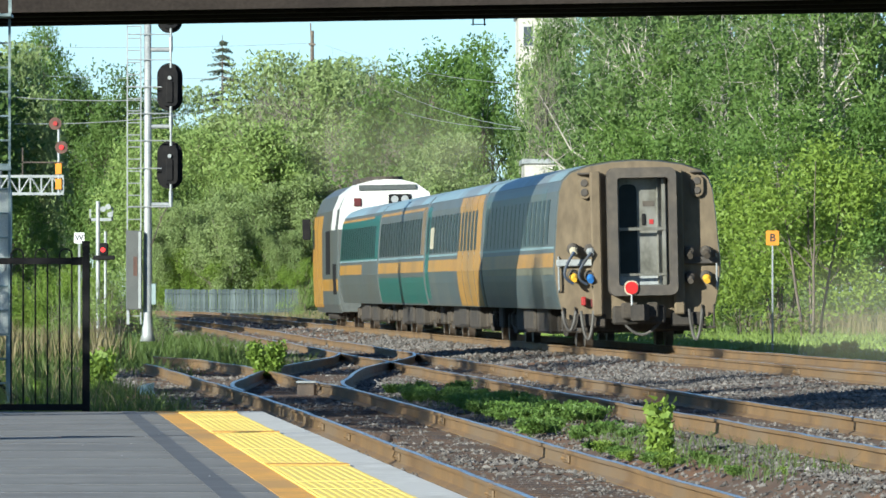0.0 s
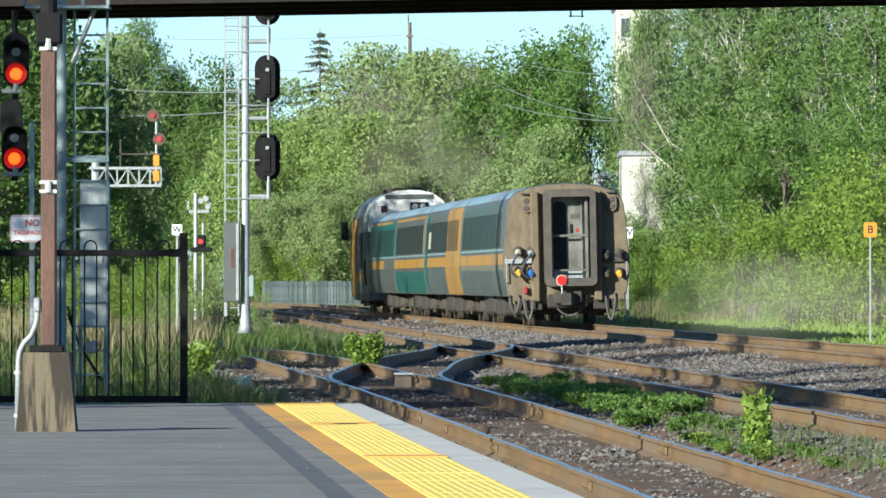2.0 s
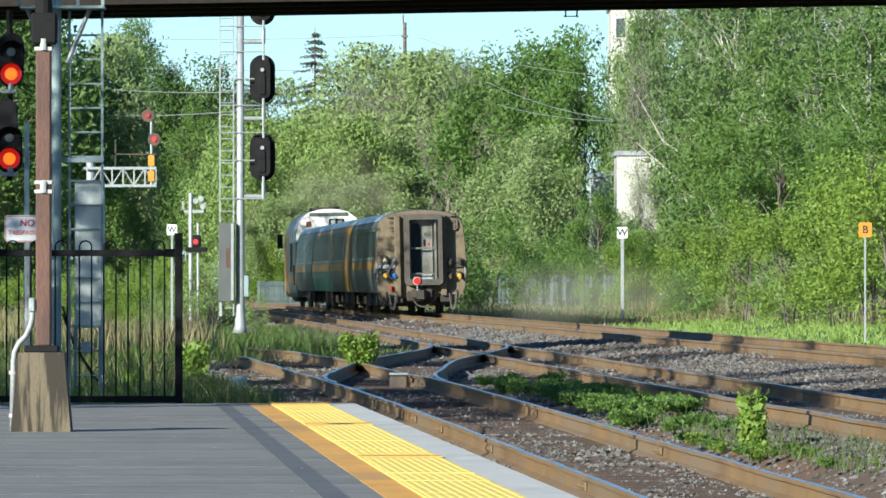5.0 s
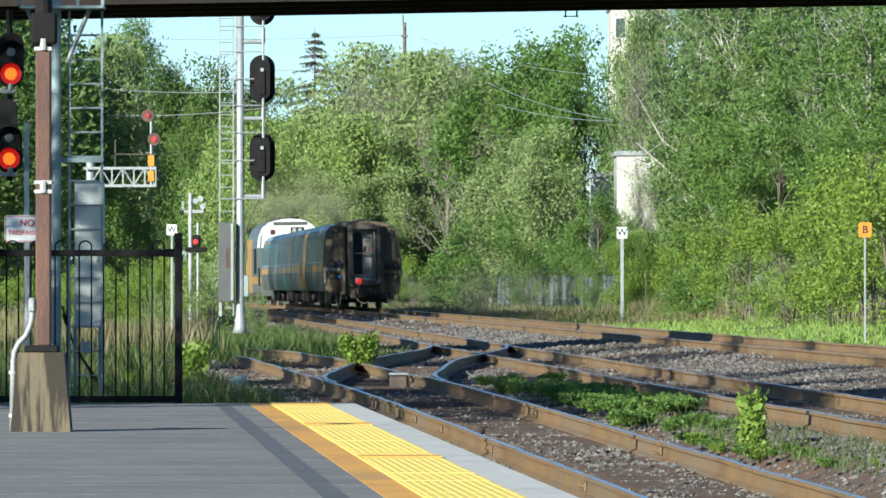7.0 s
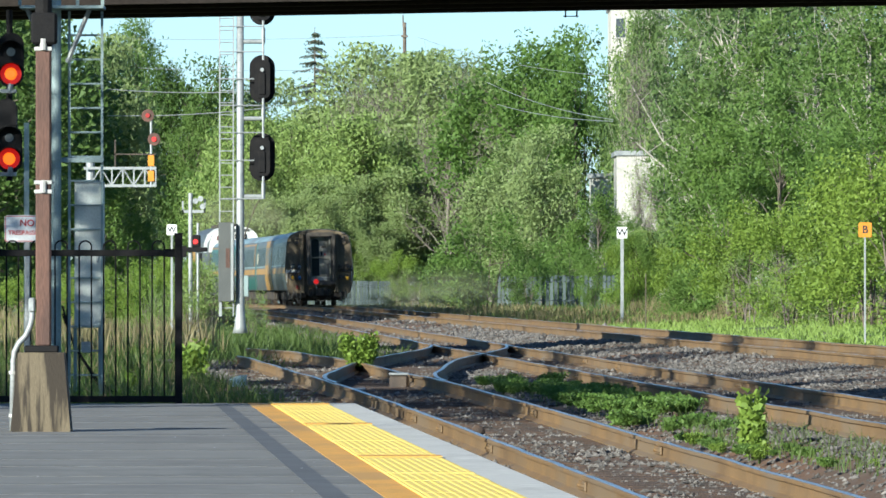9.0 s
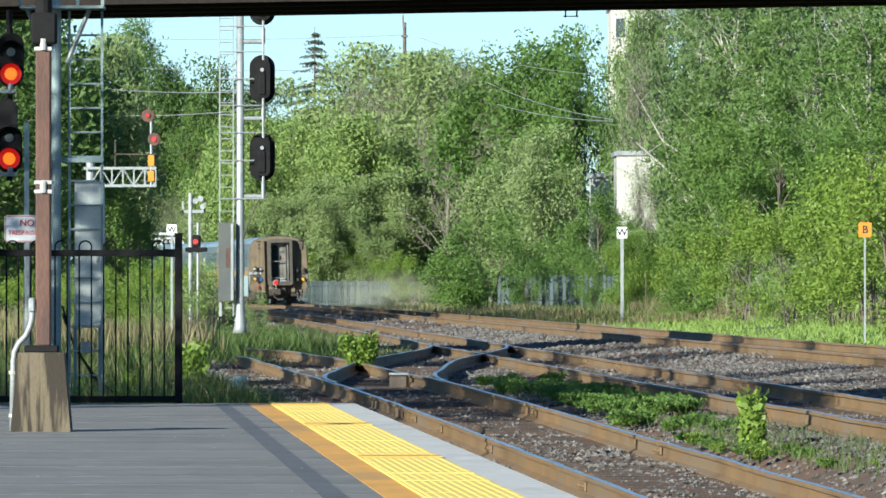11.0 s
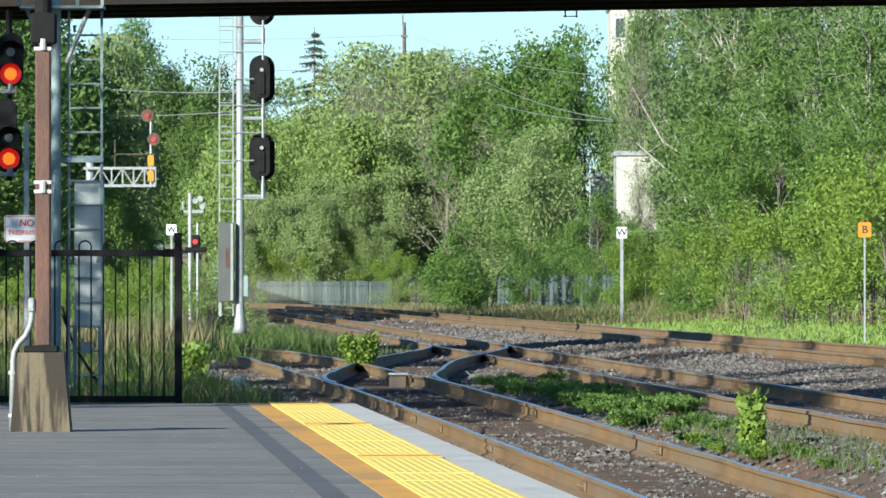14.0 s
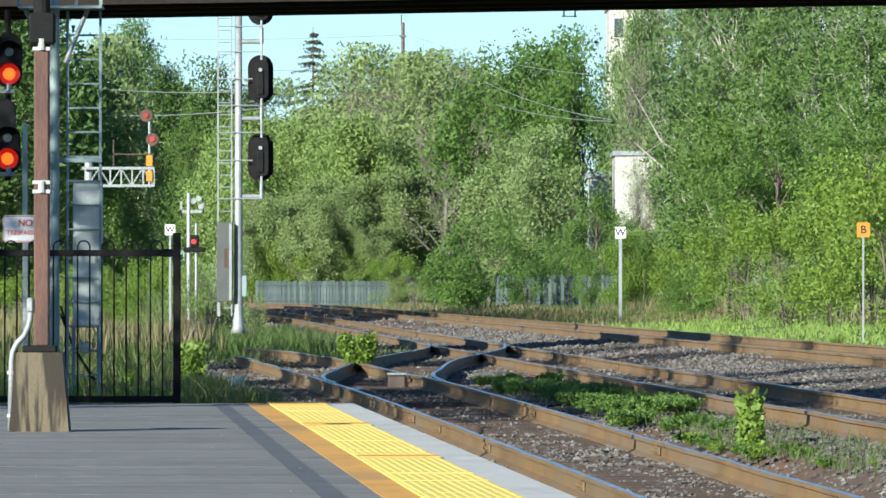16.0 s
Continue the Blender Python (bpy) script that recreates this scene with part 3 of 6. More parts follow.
def build_coach(label, livery):
    car = put("coach", None, label=label, category="railway coach", group="coaches of the train")
    length = 24.0
    body = part("body", loft(SECTION, [(0, 0.98, 0.98), (0.03, 0.993, 0.993), (0.10, 1, 1), (length - 0.1, 1, 1), (length, 0.96, 0.96)]), M_TBODY, car)
    # roof skin above the cantrail
    roof = [(x + (0.004 if x > 0 else 0), z + 0.005) for x, z in SECTION if z > 3.1]
    ring = roof + [(-x, z) for x, z in roof[-2::-1]]
    n = len(ring)
    part("roof", Solid().add([(x, y, z) for y in (0.12, length - 0.12) for x, z in ring], [(j, j + 1, n + j + 1, n + j) for j in range(n - 1)]), M_TROOF, car, "pale blue-grey roof", smooth=True)
    for name, y0, y1, z0, z1, mat, out in livery:
        for side in (-1, 1):
            part(name, band(SECTION, y0, y1, z0, z1, (side,), out), mat, body)
    build_windows(car, SECTION, [2.1 + 1.36 * i for i in range(16)], 0.86, 2.0, 2.86, M_TGLASS)
    for y in (4.0, 20.2):
        build_bogie(car, y)
    s = Solid()
    # gear boxes, lowered and added to in place of the shade underneath
    s.box(-1.3, 6.4, 0.26, 1.3, 10.0, 0.9, 0.05).box(-1.35, 10.4, 0.30, 1.35, 13.6, 0.9, 0.05).box(-1.25, 14.0, 0.26, 1.25, 17.6, 0.9, 0.05).box(-1.1, 0.6, 0.30, 1.1, 2.0, 0.8, 0.04).box(-0.5, 2.4, 0.28, 0.5, 5.6, 0.7, 0.04)
    s.box(-1.35, 0.4, 0.78, 1.35, 23.7, 0.95)
    part("underfloor_gear", s, M_UNDER, car, "dark underfloor boxes, extended to fill the shade below")
    s = Solid()
    s.box(-0.72, length - 0.05, 0.85, 0.72, length + 0.26, 3.2, 0.05)
    part("gangway", s, M_RUBBER, car, "black gangway bellows")
    return car, body


STRIPE = ("stripe", 0.12, 23.88, 1.56, 1.83, M_TYELLOW, 0.006)
TRIM = ("trim_line", 0.12, 23.88, 1.91, 1.955, M_PALEBLUE, 0.006)
coach_last, body_last = build_coach("grey and teal railway coach with a dusty brown end wall", [
    ("upper_panel", 3.4, 23.88, 1.96, 3.12, M_GREYTEAL, 0.004), ("olive_band", 0.12, 23.88, 1.42, 1.555, M_OLIVE, 0.006), ("lower_panel", 0.12, 23.88, 0.80, 1.41, M_SLATE, 0.004), STRIPE, TRIM])
coach_2, body_2 = build_coach("grey railway coach with upright yellow bands at one end", [
    ("lower_panel", 0.12, 23.88, 0.80, 1.55, M_SLATE, 0.004), STRIPE, TRIM, ("cream_panel", 20.2, 21.8, 2.1, 2.6, M_CREAM, 0.012), ("end_panel", 22.2, 23.8, 0.92, 3.1, M_TEAL, 0.008)]
    + [("yellow_band", 0.5 + 2.3 * i, 2.5 + 2.3 * i, 0.78, 3.18, M_TYELLOW, 0.009) for i in range(4)])
coach_3, body_3 = build_coach("grey and teal railway coach with an orange waist stripe", [
    ("lower_panel", 0.12, 23.88, 0.80, 1.44, M_TEAL, 0.004), STRIPE, TRIM, ("cantrail_line", 0.12, 23.88, 3.05, 3.12, M_TYELLOW, 0.006), ("end_panel", 0.2, 1.6, 1.98, 3.1, M_ENDDIRT, 0.008)])
coach_4, body_4 = build_coach("teal railway coach with an orange waist stripe", [
    ("upper_panel", 0.12, 23.88, 1.96, 3.12, M_TEAL, 0.004), ("lower_panel", 0.12, 23.88, 0.80, 1.55, M_TBODY, 0.004), ("stripe", 9.5, 23.8, 1.56, 1.83, M_TYELLOW, 0.006), TRIM, ("cantrail_line", 4, 23.88, 3.05, 3.12, M_TYELLOW, 0.007)])


def build_coach_end(car):
    """The end wall of the last coach: gangway surround, door, jumper plugs, lamps, hoses and coupler."""
    sec = [(1.33, 0.56), (1.45, 0.66)] + [(x * 0.985, 1.6 + (z - 1.6) * 0.985) for x, z in SECTION]
    ring = sec + [(-x, z) for x, z in sec[-2::-1]]
    wall = part("end_wall", Solid().plate(ring, "y", -0.03, 0.0), M_ENDDIRT, car, "brown dusty end wall")
    # pillars beside the gangway and deep surround
    s = Solid()
    for x in (-1, 1):
        part("collision_post", Solid().box(x * 0.78 - 0.10, -0.26, 0.62, x * 0.78 + 0.10, -0.03, 3.36, 0.03), M_ENDDIRT, wall, "dusty upright post")
    o, i_ = oval(0.08, 2.20, 1.30, 2.42, 0.14), oval(0.10, 2.20, 0.98, 2.04, 0.06)
    n = len(o)
    v = [(x, -0.58, z) for x, z in o] + [(x, -0.58, z) for x, z in i_] + [(x, -0.03, z) for x, z in o] + [(x, -0.03, z) for x, z in i_]
    f = []
    for j in range(n):
        k = (j + 1) % n
        f += [(j, k, n + k, n + j), (j, 2 * n + j, 2 * n + k, k), (n + j, n + k, 3 * n + k, 3 * n + j), (2 * n + j, 3 * n + j, 3 * n + k, 2 * n + k)]
    s.add(v, f)
    part("gangway_surround", s, M_RUBBER, car, "dusty black rubber gangway surround")
    s = Solid().box(-0.42, -0.07, 1.10, 0.62, -0.034, 3.24)
    door = part("end_door", s, M_DOOR, car, "worn pale steel end door")
    part("door_window", Solid().plate(oval(-0.16, 2.2, 0.34, 1.80, 0.12), "y", -0.085, -0.072), M_TGLASS, door, "tall dark door window")
    for x0, y0, z0, x1, y1, z1 in ((0.47, -0.30, 1.18, 0.54, -0.07, 3.2), (-0.37, -0.16, 1.22, -0.34, -0.07, 3.2), (0.38, -0.15, 1.22, 0.41, -0.07, 3.2),
                                   (-0.4, -0.33, 2.22, 0.54, -0.30, 2.28), (-0.4, -0.33, 1.36, 0.54, -0.30, 1.41)):
        part("gate_bar", Solid().box(x0, y0, z0, x1, y1, z1, 0.006), M_DOOR, door, "grey folding gate bar")
    part("notice", Solid().box(0.12, -0.082, 2.68, 0.34, -0.072, 2.78), M_RUBBER, door, "small dark notice plate")
    part("red_notice", Solid().box(0.24, -0.082, 2.34, 0.32, -0.072, 2.43), M_REDP, door, "small red notice")
    part("latch", Solid().box(0.10, -0.10, 2.32, 0.17, -0.07, 2.54, 0.01), M_BLACK, door)
    part("kick_plate", Solid().box(-0.38, -0.09, 1.19, 0.46, -0.07, 1.36, 0.005), M_GALV, door)
    # lamps high on both sides
    for x in (-0.98, 1.16):
        lamp = part("marker_lamp", Solid().plate(oval(x, 3.05, 0.24, 0.42, 0.12), "y", -0.12, -0.03), M_ENDDIRT, wall, "dusty double marker lamp")
        for z in (2.96, 3.14):
            part("lens", Solid().tube([(x, -0.12, z), (x, -0.145, z)], [0.075, 0.06], 12), M_RUBBER, lamp)
        part("lamp_hood", Solid().box(x - 0.13, -0.16, 3.30, x + 0.1, -0.03, 3.34, 0.01), M_RUBBER, lamp)
    # jumper sockets and cables
    plugs = ((-1.22, 1.90, M_CREAM), (-0.90, 1.88, M_GALV), (-1.23, 1.40, M_AMBER), (-0.91, 1.38, M_BLUE), (0.98, 1.80, M_BOGIE), (1.31, 1.80, M_BOGIE), (0.98, 1.33, M_RUBBER), (1.30, 1.33, M_AMBER))
    for x, z, mat in plugs:
        p = part("jumper_socket", Solid().tube([(x, -0.03, z), (x, -0.20, z), (x, -0.24, z - 0.02)], [0.115, 0.105, 0.085], 12), M_RUBBER, wall, "round jumper socket")
        part("plug", Solid().tube([(x, -0.22, z - 0.03), (x, -0.34, z - 0.09)], [0.085, 0.06], 10), mat, p)
    for x0, z0, x1, z1, dip in ((-1.22, 1.84, -1.24, 1.24, -0.18), (-0.90, 1.82, -0.98, 1.22, -0.20)):
        pts = [(x0 + (x1 - x0) * u + dip * math.sin(u * math.pi), -0.36 - 0.05 * math.sin(u * math.pi), z0 + (z1 - z0) * u - 0.1 * math.sin(u * math.pi)) for u in np.linspace(0, 1, 9)]
        part("jumper_cable", Solid().tube(pts, 0.028, 7), M_CABLE, wall, "dark blue jumper cable")
    for x in (-1.12, 1.12):
        part("shelf_rail", Solid().box(x - 0.42 if x < 0 else x - 0.36, -0.14, 1.57, x + 0.36 if x < 0 else x + 0.42, -0.03, 1.70, 0.015), M_GALV if x < 0 else M_RUBBER, wall)
    # grab rails
    for x in (-1.5, 1.5):
        part("grab_rail", Solid().tube([(x, -0.03, 1.75), (x, -0.12, 1.72), (x, -0.12, 1.12), (x, -0.03, 1.08)], 0.018, 6), M_GALV, wall)
    # lower gear
    part("marker_disc", Solid().tube([(-0.16, -0.64, 1.14), (-0.16, -0.61, 1.14)], 0.12, 16), M_MARKER, car, "glowing round red tail marker")
    part("marker_rim", Solid().plate(oval(-0.16, 1.14, 0.27, 0.27, 0.10), "y", -0.608, -0.585), M_CREAM, car, "pale marker backing")
    part("marker_stem", Solid().tube([(-0.16, -0.6, 1.02), (-0.16, -0.6, 0.80)], 0.02, 6), M_GALV, car)
    s = Solid()
    s.box(-0.5, -0.30, 0.45, 0.5, 0.3, 0.80, 0.04).box(-0.34, -0.46, 0.55, -0.02, -0.25, 0.86, 0.03).box(0.14, -0.44, 0.56, 0.36, -0.25, 0.86, 0.03)
    s.box(-1.25, -0.1, 0.40, -0.62, 0.25, 0.66, 0.03).box(0.62, -0.1, 0.40, 1.25, 0.25, 0.66, 0.03)
    part("buffer_beam", s, M_UNDER, car, "grimy coupler carrier")
    s = Solid()
    s.box(-0.14, -0.75, 0.72, 0.14, -0.2, 0.98, 0.05).plate([(-0.16, -0.95), (0.06, -0.98), (0.17, -0.80), (0.14, -0.7), (-0.18, -0.7)], "z", 0.70, 1.0)
    part("coupler", s, M_UNDER, car, "knuckle coupler", pose(0, 0.25, -0.18))
    for x, z, red in ((-1.04, 0.90, M_REDP), (-0.86, 0.86, M_DARKRED)):
        part("air_cock", Solid().box(x - 0.045, -0.2, z - 0.08, x + 0.045, -0.06, z + 0.09, 0.02), red, car, "red air cock")
    for x0, x1, low in ((-1.1, -0.86, 0.18), (0.95, 1.2, 0.14), (-0.4, 0.5, 0.25), (-1.45, -1.2, 0.35)):
        pts = [(x0 + (x1 - x0) * u, -0.22, 0.72 - (0.72 - low) * math.sin(u * math.pi) ** 0.7) for u in np.linspace(0, 1, 11)]
        part("brake_hose", Solid().tube(pts, 0.03, 7), M_HOSE, car, "rubber brake hose")
    for x in (-1.32, 1.32):
        s = Solid()
        s.box(x - 0.14, -0.12, 0.34, x + 0.14, 0.1, 0.38, 0.01).box(x - 0.13, -0.1, 0.36, x - 0.10, 0.02, 0.8, 0.01).box(x + 0.10, -0.1, 0.36, x + 0.13, 0.02, 0.8, 0.01)
        part("step_iron", s, M_UNDER, car, "small end step")


build_coach_end(coach_last)


def build_locomotive():
    sec = [(1.42, 0.45), (1.50, 0.7), (1.52, 1.6), (1.50, 2.9), (1.42, 3.5), (1.22, 3.95), (0.85, 4.22), (0.4, 4.33), (0.0, 4.35)]
    loco = put("locomotive", None, label="yellow and grey diesel locomotive with a white rear hood", category="locomotive")
    L = 20.6
    body = part("body", loft(sec, [(0, 0.97, 0.97), (0.12, 1, 1), (15.5, 1, 1), (17.5, 1, 0.99), (19.2, 0.96, 0.80), (20.6, 0.78, 0.55)]), M_TBODY, loco)
    part("rear_hood", loft([(x + 0.012, z + 0.012) for x, z in sec if z > 2.8][:1] + [(x + 0.012, z + 0.012) for x, z in sec if z > 2.8], [(-0.02, 0.985, 1.0), (4.5, 1, 1)]), M_WHITECAB, loco, "white painted rear hood")
    for k in range(4):
        for side in (-1, 1):
            part("yellow_band", band(sec, 11.5 + 1.8 * k, 13.0 + 1.8 * k, 0.6, 3.4, (side,), 0.008), M_TYELLOW, body)
    for side in (-1, 1):
        part("stripe", band(sec, 0.2, 11.2, 1.1, 1.45, (side,), 0.006), M_TYELLOW, body)
    for side in (-1, 1):
        part("side_grille", band(sec, 5.5, 8.5, 1.6, 2.9, (side,), 0.012), M_BLACK, body, "dark radiator grille")
    for side in (-1, 1):
        part("grille", band(sec, 1.2, 3.4, 1.0, 1.9, (side,), 0.014), M_BLACK, body)
    part("rear_vent", Solid().box(-0.85, -0.08, 4.05, 0.85, -0.03, 4.20, 0.01), M_TBODY, loco, "grey vent slot")
    part("rear_lamp_box", Solid().box(0.02, -0.10, 3.62, 0.68, -0.03, 3.92, 0.03), M_BLACK, loco, "dark headlight box")
    for x in (0.2, 0.5):
        part("headlight", Solid().tube([(x, -0.10, 3.77), (x, -0.13, 3.77)], 0.11, 12), M_GALV, loco, "round headlight")
    part("rear_window", Solid().box(-1.0, -0.06, 3.58, -0.78, -0.03, 3.82, 0.02), M_DARKRED, loco, "small red panel")
    for side in (-1, 1):
        part("cab_window", band(sec, 17.0, 18.2, 2.4, 3.0, (side,), 0.02), M_TGLASS, loco)
    part("mirror", Solid().box(-1.85, 17.8, 2.7, -1.6, 17.95, 3.35, 0.02).box(1.6, 17.8, 2.7, 1.85, 17.95, 3.35, 0.02), M_BLACK, loco, "cab mirrors")
    for y in (2.0, 5.5, 9.0):
        part("roof_fan", Solid().tube([(0, y, 4.3), (0, y, 4.46)], 0.55, 16), M_UNDER, loco, "dark round roof fan")
    part("exhaust", Solid().box(-0.5, 10.5, 4.28, 0.5, 12.5, 4.5, 0.05), M_UNDER, loco, "dark exhaust hood")
    for y in (3.4, 16.4):
        build_bogie(loco, y)
    part("fuel_tank", Solid().box(-1.3, 6.4, 0.25, 1.3, 13.0, 0.8, 0.1), M_UNDER, loco)
    return loco


locomotive = build_locomotive()
for vehicle in (coach_last, coach_2, coach_3, coach_4, locomotive):
    vehicle.scale = (1.03, 1, 1.03)
TRAIN = [(coach_last, 0.0), (coach_2, 24.5), (coach_3, 49.0), (coach_4, 73.5), (locomotive, 100.5)]


# ---- thin exhaust smoke over the locomotive, in soft flakes ----
def smoke_material(name="thin_smoke", colour=(0.16, 0.16, 0.11), dense=0.34):
    m = bpy.data.materials.new(name)
    m.use_nodes = True
    nt = m.node_tree
    b = nt.nodes["Principled BSDF"]
    b.inputs["Base Color"].default_value = (*colour, 1)
    b.inputs["Roughness"].default_value = 1.0
    b.inputs["Specular IOR Level"].default_value = 0.0
    co = nt.nodes.new("ShaderNodeTexCoord")
    gr = nt.nodes.new("ShaderNodeTexGradient")
    gr.gradient_type = "SPHERICAL"
    nz = nt.nodes.new("ShaderNodeTexNoise")
    nz.inputs["Scale"].default_value = 1.6
    nz.inputs["Detail"].default_value = 4
    nt.links.new(co.outputs["Object"], gr.inputs["Vector"])
    nt.links.new(co.outputs["Object"], nz.inputs["Vector"])
    mu = nt.nodes.new("ShaderNodeMath")
    mu.operation = "MULTIPLY"
    nt.links.new(gr.outputs["Fac"], mu.inputs[0])
    nt.links.new(nz.outputs["Fac"], mu.inputs[1])
    mr = nt.nodes.new("ShaderNodeMapRange")
    mr.inputs["From Max"].default_value = 0.55
    mr.inputs["To Max"].default_value = dense
    nt.links.new(mu.outputs[0], mr.inputs["Value"])
    tr = nt.nodes.new("ShaderNodeBsdfTransparent")
    ms = nt.nodes.new("ShaderNodeMixShader")
    nt.links.new(mr.outputs["Result"], ms.inputs["Fac"])
    nt.links.new(tr.outputs[0], ms.inputs[1])
    nt.links.new(b.outputs[0], ms.inputs[2])
    nt.links.new(ms.outputs[0], nt.nodes["Material Output"].inputs["Surface"])
    return m


def build_smoke():
    sm = put("exhaust_smoke", None, label="thin brownish exhaust smoke drifting over the locomotive", category="smoke")
    rng = random.Random(9)
    n = 20
    v = [(0, 0, 0)] + [(r * math.cos(6.283 * i / n), 0.05 * r * math.sin(9 * i), r * math.sin(6.283 * i / n)) for r in (0.5, 1.0) for i in range(n)]
    f = [(0, 1 + i, 1 + (i + 1) % n) for i in range(n)] + [(1 + i, 1 + n + i, 1 + n + (i + 1) % n, 1 + (i + 1) % n) for i in range(n)]
    me = mesh("puff", v, f, smoke_material(), smooth=True)
    for k in range(4):
        r = (1.7, 2.1, 1.6, 1.9)[k]
        m = pose((-1.5, 0.4, 1.9, 0.2)[k], -3.0 * k + 5, (-0.3, 0.8, -0.5, -0.6)[k], rng.uniform(-15, 15), rng.uniform(0, 360), rng.uniform(-20, 20)) @ Matrix.Diagonal((r, r, r * rng.uniform(0.7, 1.0), 1))
        put("puff", me, sm, m)
    return sm


exhaust_smoke = build_smoke()


def build_dust():
    """Dust whirled up behind the train and blown to the far side of the line."""
    du = put("dust_cloud", None, label="thin pale dust whirled up behind the train", category="dust")
    rng = random.Random(19)
    n = 20
    v = [(0, 0, 0)] + [(r * math.cos(6.283 * i / n), 0.05 * r * math.sin(9 * i), r * math.sin(6.283 * i / n)) for r in (0.5, 1.0) for i in range(n)]
    f = [(0, 1 + i, 1 + (i + 1) % n) for i in range(n)] + [(1 + i, 1 + n + i, 1 + n + (i + 1) % n, 1 + (i + 1) % n) for i in range(n)]
    me = mesh("puff", v, f, smoke_material("thin_dust", (0.30, 0.30, 0.23), 0.10), smooth=True)
    for k in range(9):
        w, h = rng.uniform(2.2, 3.6), rng.uniform(0.9, 1.5)
        put("puff", me, du, pose(0.5 + 0.8 * k + rng.uniform(-0.6, 0.6), 20 - 3.5 * k, 0.35 + 0.06 * k, rng.uniform(-8, 8), rng.uniform(-6, 6), rng.uniform(-20, 20)) @ Matrix.Diagonal((w, w, h, 1)))
    return du


dust_cloud = build_dust()


def rail_height(d):
    return height_c(d) + 0.012


def motions():
    """The train leaves along the far track."""
    for car, ahead in TRAIN:
        rows = []
        for i in range(33):
            t = i * 0.5
            d = TRAIN_START + TRAIN_SPEED * t + ahead
            a, b = d + 4.0, d + (20.2 if ahead < 90 else 16.4)
            pa, pb = Vector((line_c(a), a, rail_height(a))), Vector((line_c(b), b, rail_height(b)))
            yaw = math.degrees(math.atan2(pa.x - pb.x, pb.y - pa.y))
            pitch = math.degrees(math.atan2(pb.z - pa.z, pb.y - pa.y))
            rear = pa - (pb - pa).normalized() * 4.0
            rows.append((t, pose(rear.x, rear.y, rear.z, pitch, -1.2, yaw)))
        walk(car, rows)
    rows = []
    for i in range(33):
        d = TRAIN_START + TRAIN_SPEED * i * 0.5 + 108
        rows.append((i * 0.5, pose(line_c(d) + 0.6, d, 6.1 - 0.03 * i)))
    walk(exhaust_smoke, rows)
    rows = []
    for i in range(33):
        d = TRAIN_START + TRAIN_SPEED * i * 0.5 - 4
        rows.append((i * 0.5, pose(line_c(d), d, rail_height(d))))
    walk(dust_cloud, rows)


TRAIN_START, TRAIN_SPEED = 182.0, 29.0


# ---- trees and bushes ----
L_MAPLE = leaf_material("maple_leaves", (0.042, 0.090, 0.020), (0.100, 0.160, 0.038), 0.3)
L_SPRING = leaf_material("young_leaves", (0.158, 0.226, 0.078), (0.262, 0.328, 0.125), 0.3)
L_SPRING2 = leaf_material("yellow_green_leaves", (0.136, 0.218, 0.056), (0.242, 0.325, 0.092), 0.3)
L_POPLAR = leaf_material("poplar_leaves", (0.070, 0.135, 0.036), (0.175, 0.245, 0.085), 0.42)
L_POPLAR2 = leaf_material("poplar_fresh_leaves", (0.080, 0.155, 0.036), (0.175, 0.262, 0.066), 0.42)
L_LIME = leaf_material("lime_green_leaves", (0.115, 0.195, 0.028), (0.215, 0.300, 0.050))
L_BUSH = leaf_material("shrub_leaves", (0.075, 0.15, 0.03), (0.16, 0.25, 0.055), 0.42)
L_NEEDLE = leaf_material("needles", (0.05, 0.07, 0.045), (0.085, 0.105, 0.07), 0.15)
L_GRASS = leaf_material("grass_blades", (0.044, 0.084, 0.018), (0.102, 0.146, 0.036))
L_STRAW = leaf_material("dry_grass_blades", (0.28, 0.23, 0.13), (0.20, 0.17, 0.08))
M_TWIG = material("grey_twigs", (0.20, 0.175, 0.15), (0.14, 0.12, 0.10), 0.95, scale=2)


def leaves(rng, centres, spread, per, size):
    """Many small leaves about cluster centres, as vertices and faces."""
    c = np.repeat(np.asarray(centres, float), per, axis=0)
    n = len(c)
    p = c + np.clip(rng.normal(0, 1, (n, 3)), -1.7, 1.7) * spread
    a = rng.normal(0, 1, (n, 3))
    a /= np.linalg.norm(a, axis=1)[:, None]
    h = rng.normal(0, 1, (n, 3))
    b = np.cross(a, h)
    b /= np.linalg.norm(b, axis=1)[:, None]
    s = size * rng.uniform(0.55, 1.25, (n, 1))
    v = np.stack([p - a * s * 0.5 - b * s * 0.3, p - a * s * 0.5 + b * s * 0.3, p + a * s * 0.6], axis=1).reshape(-1, 3)
    f = np.arange(n * 3).reshape(-1, 3)
    return v, f


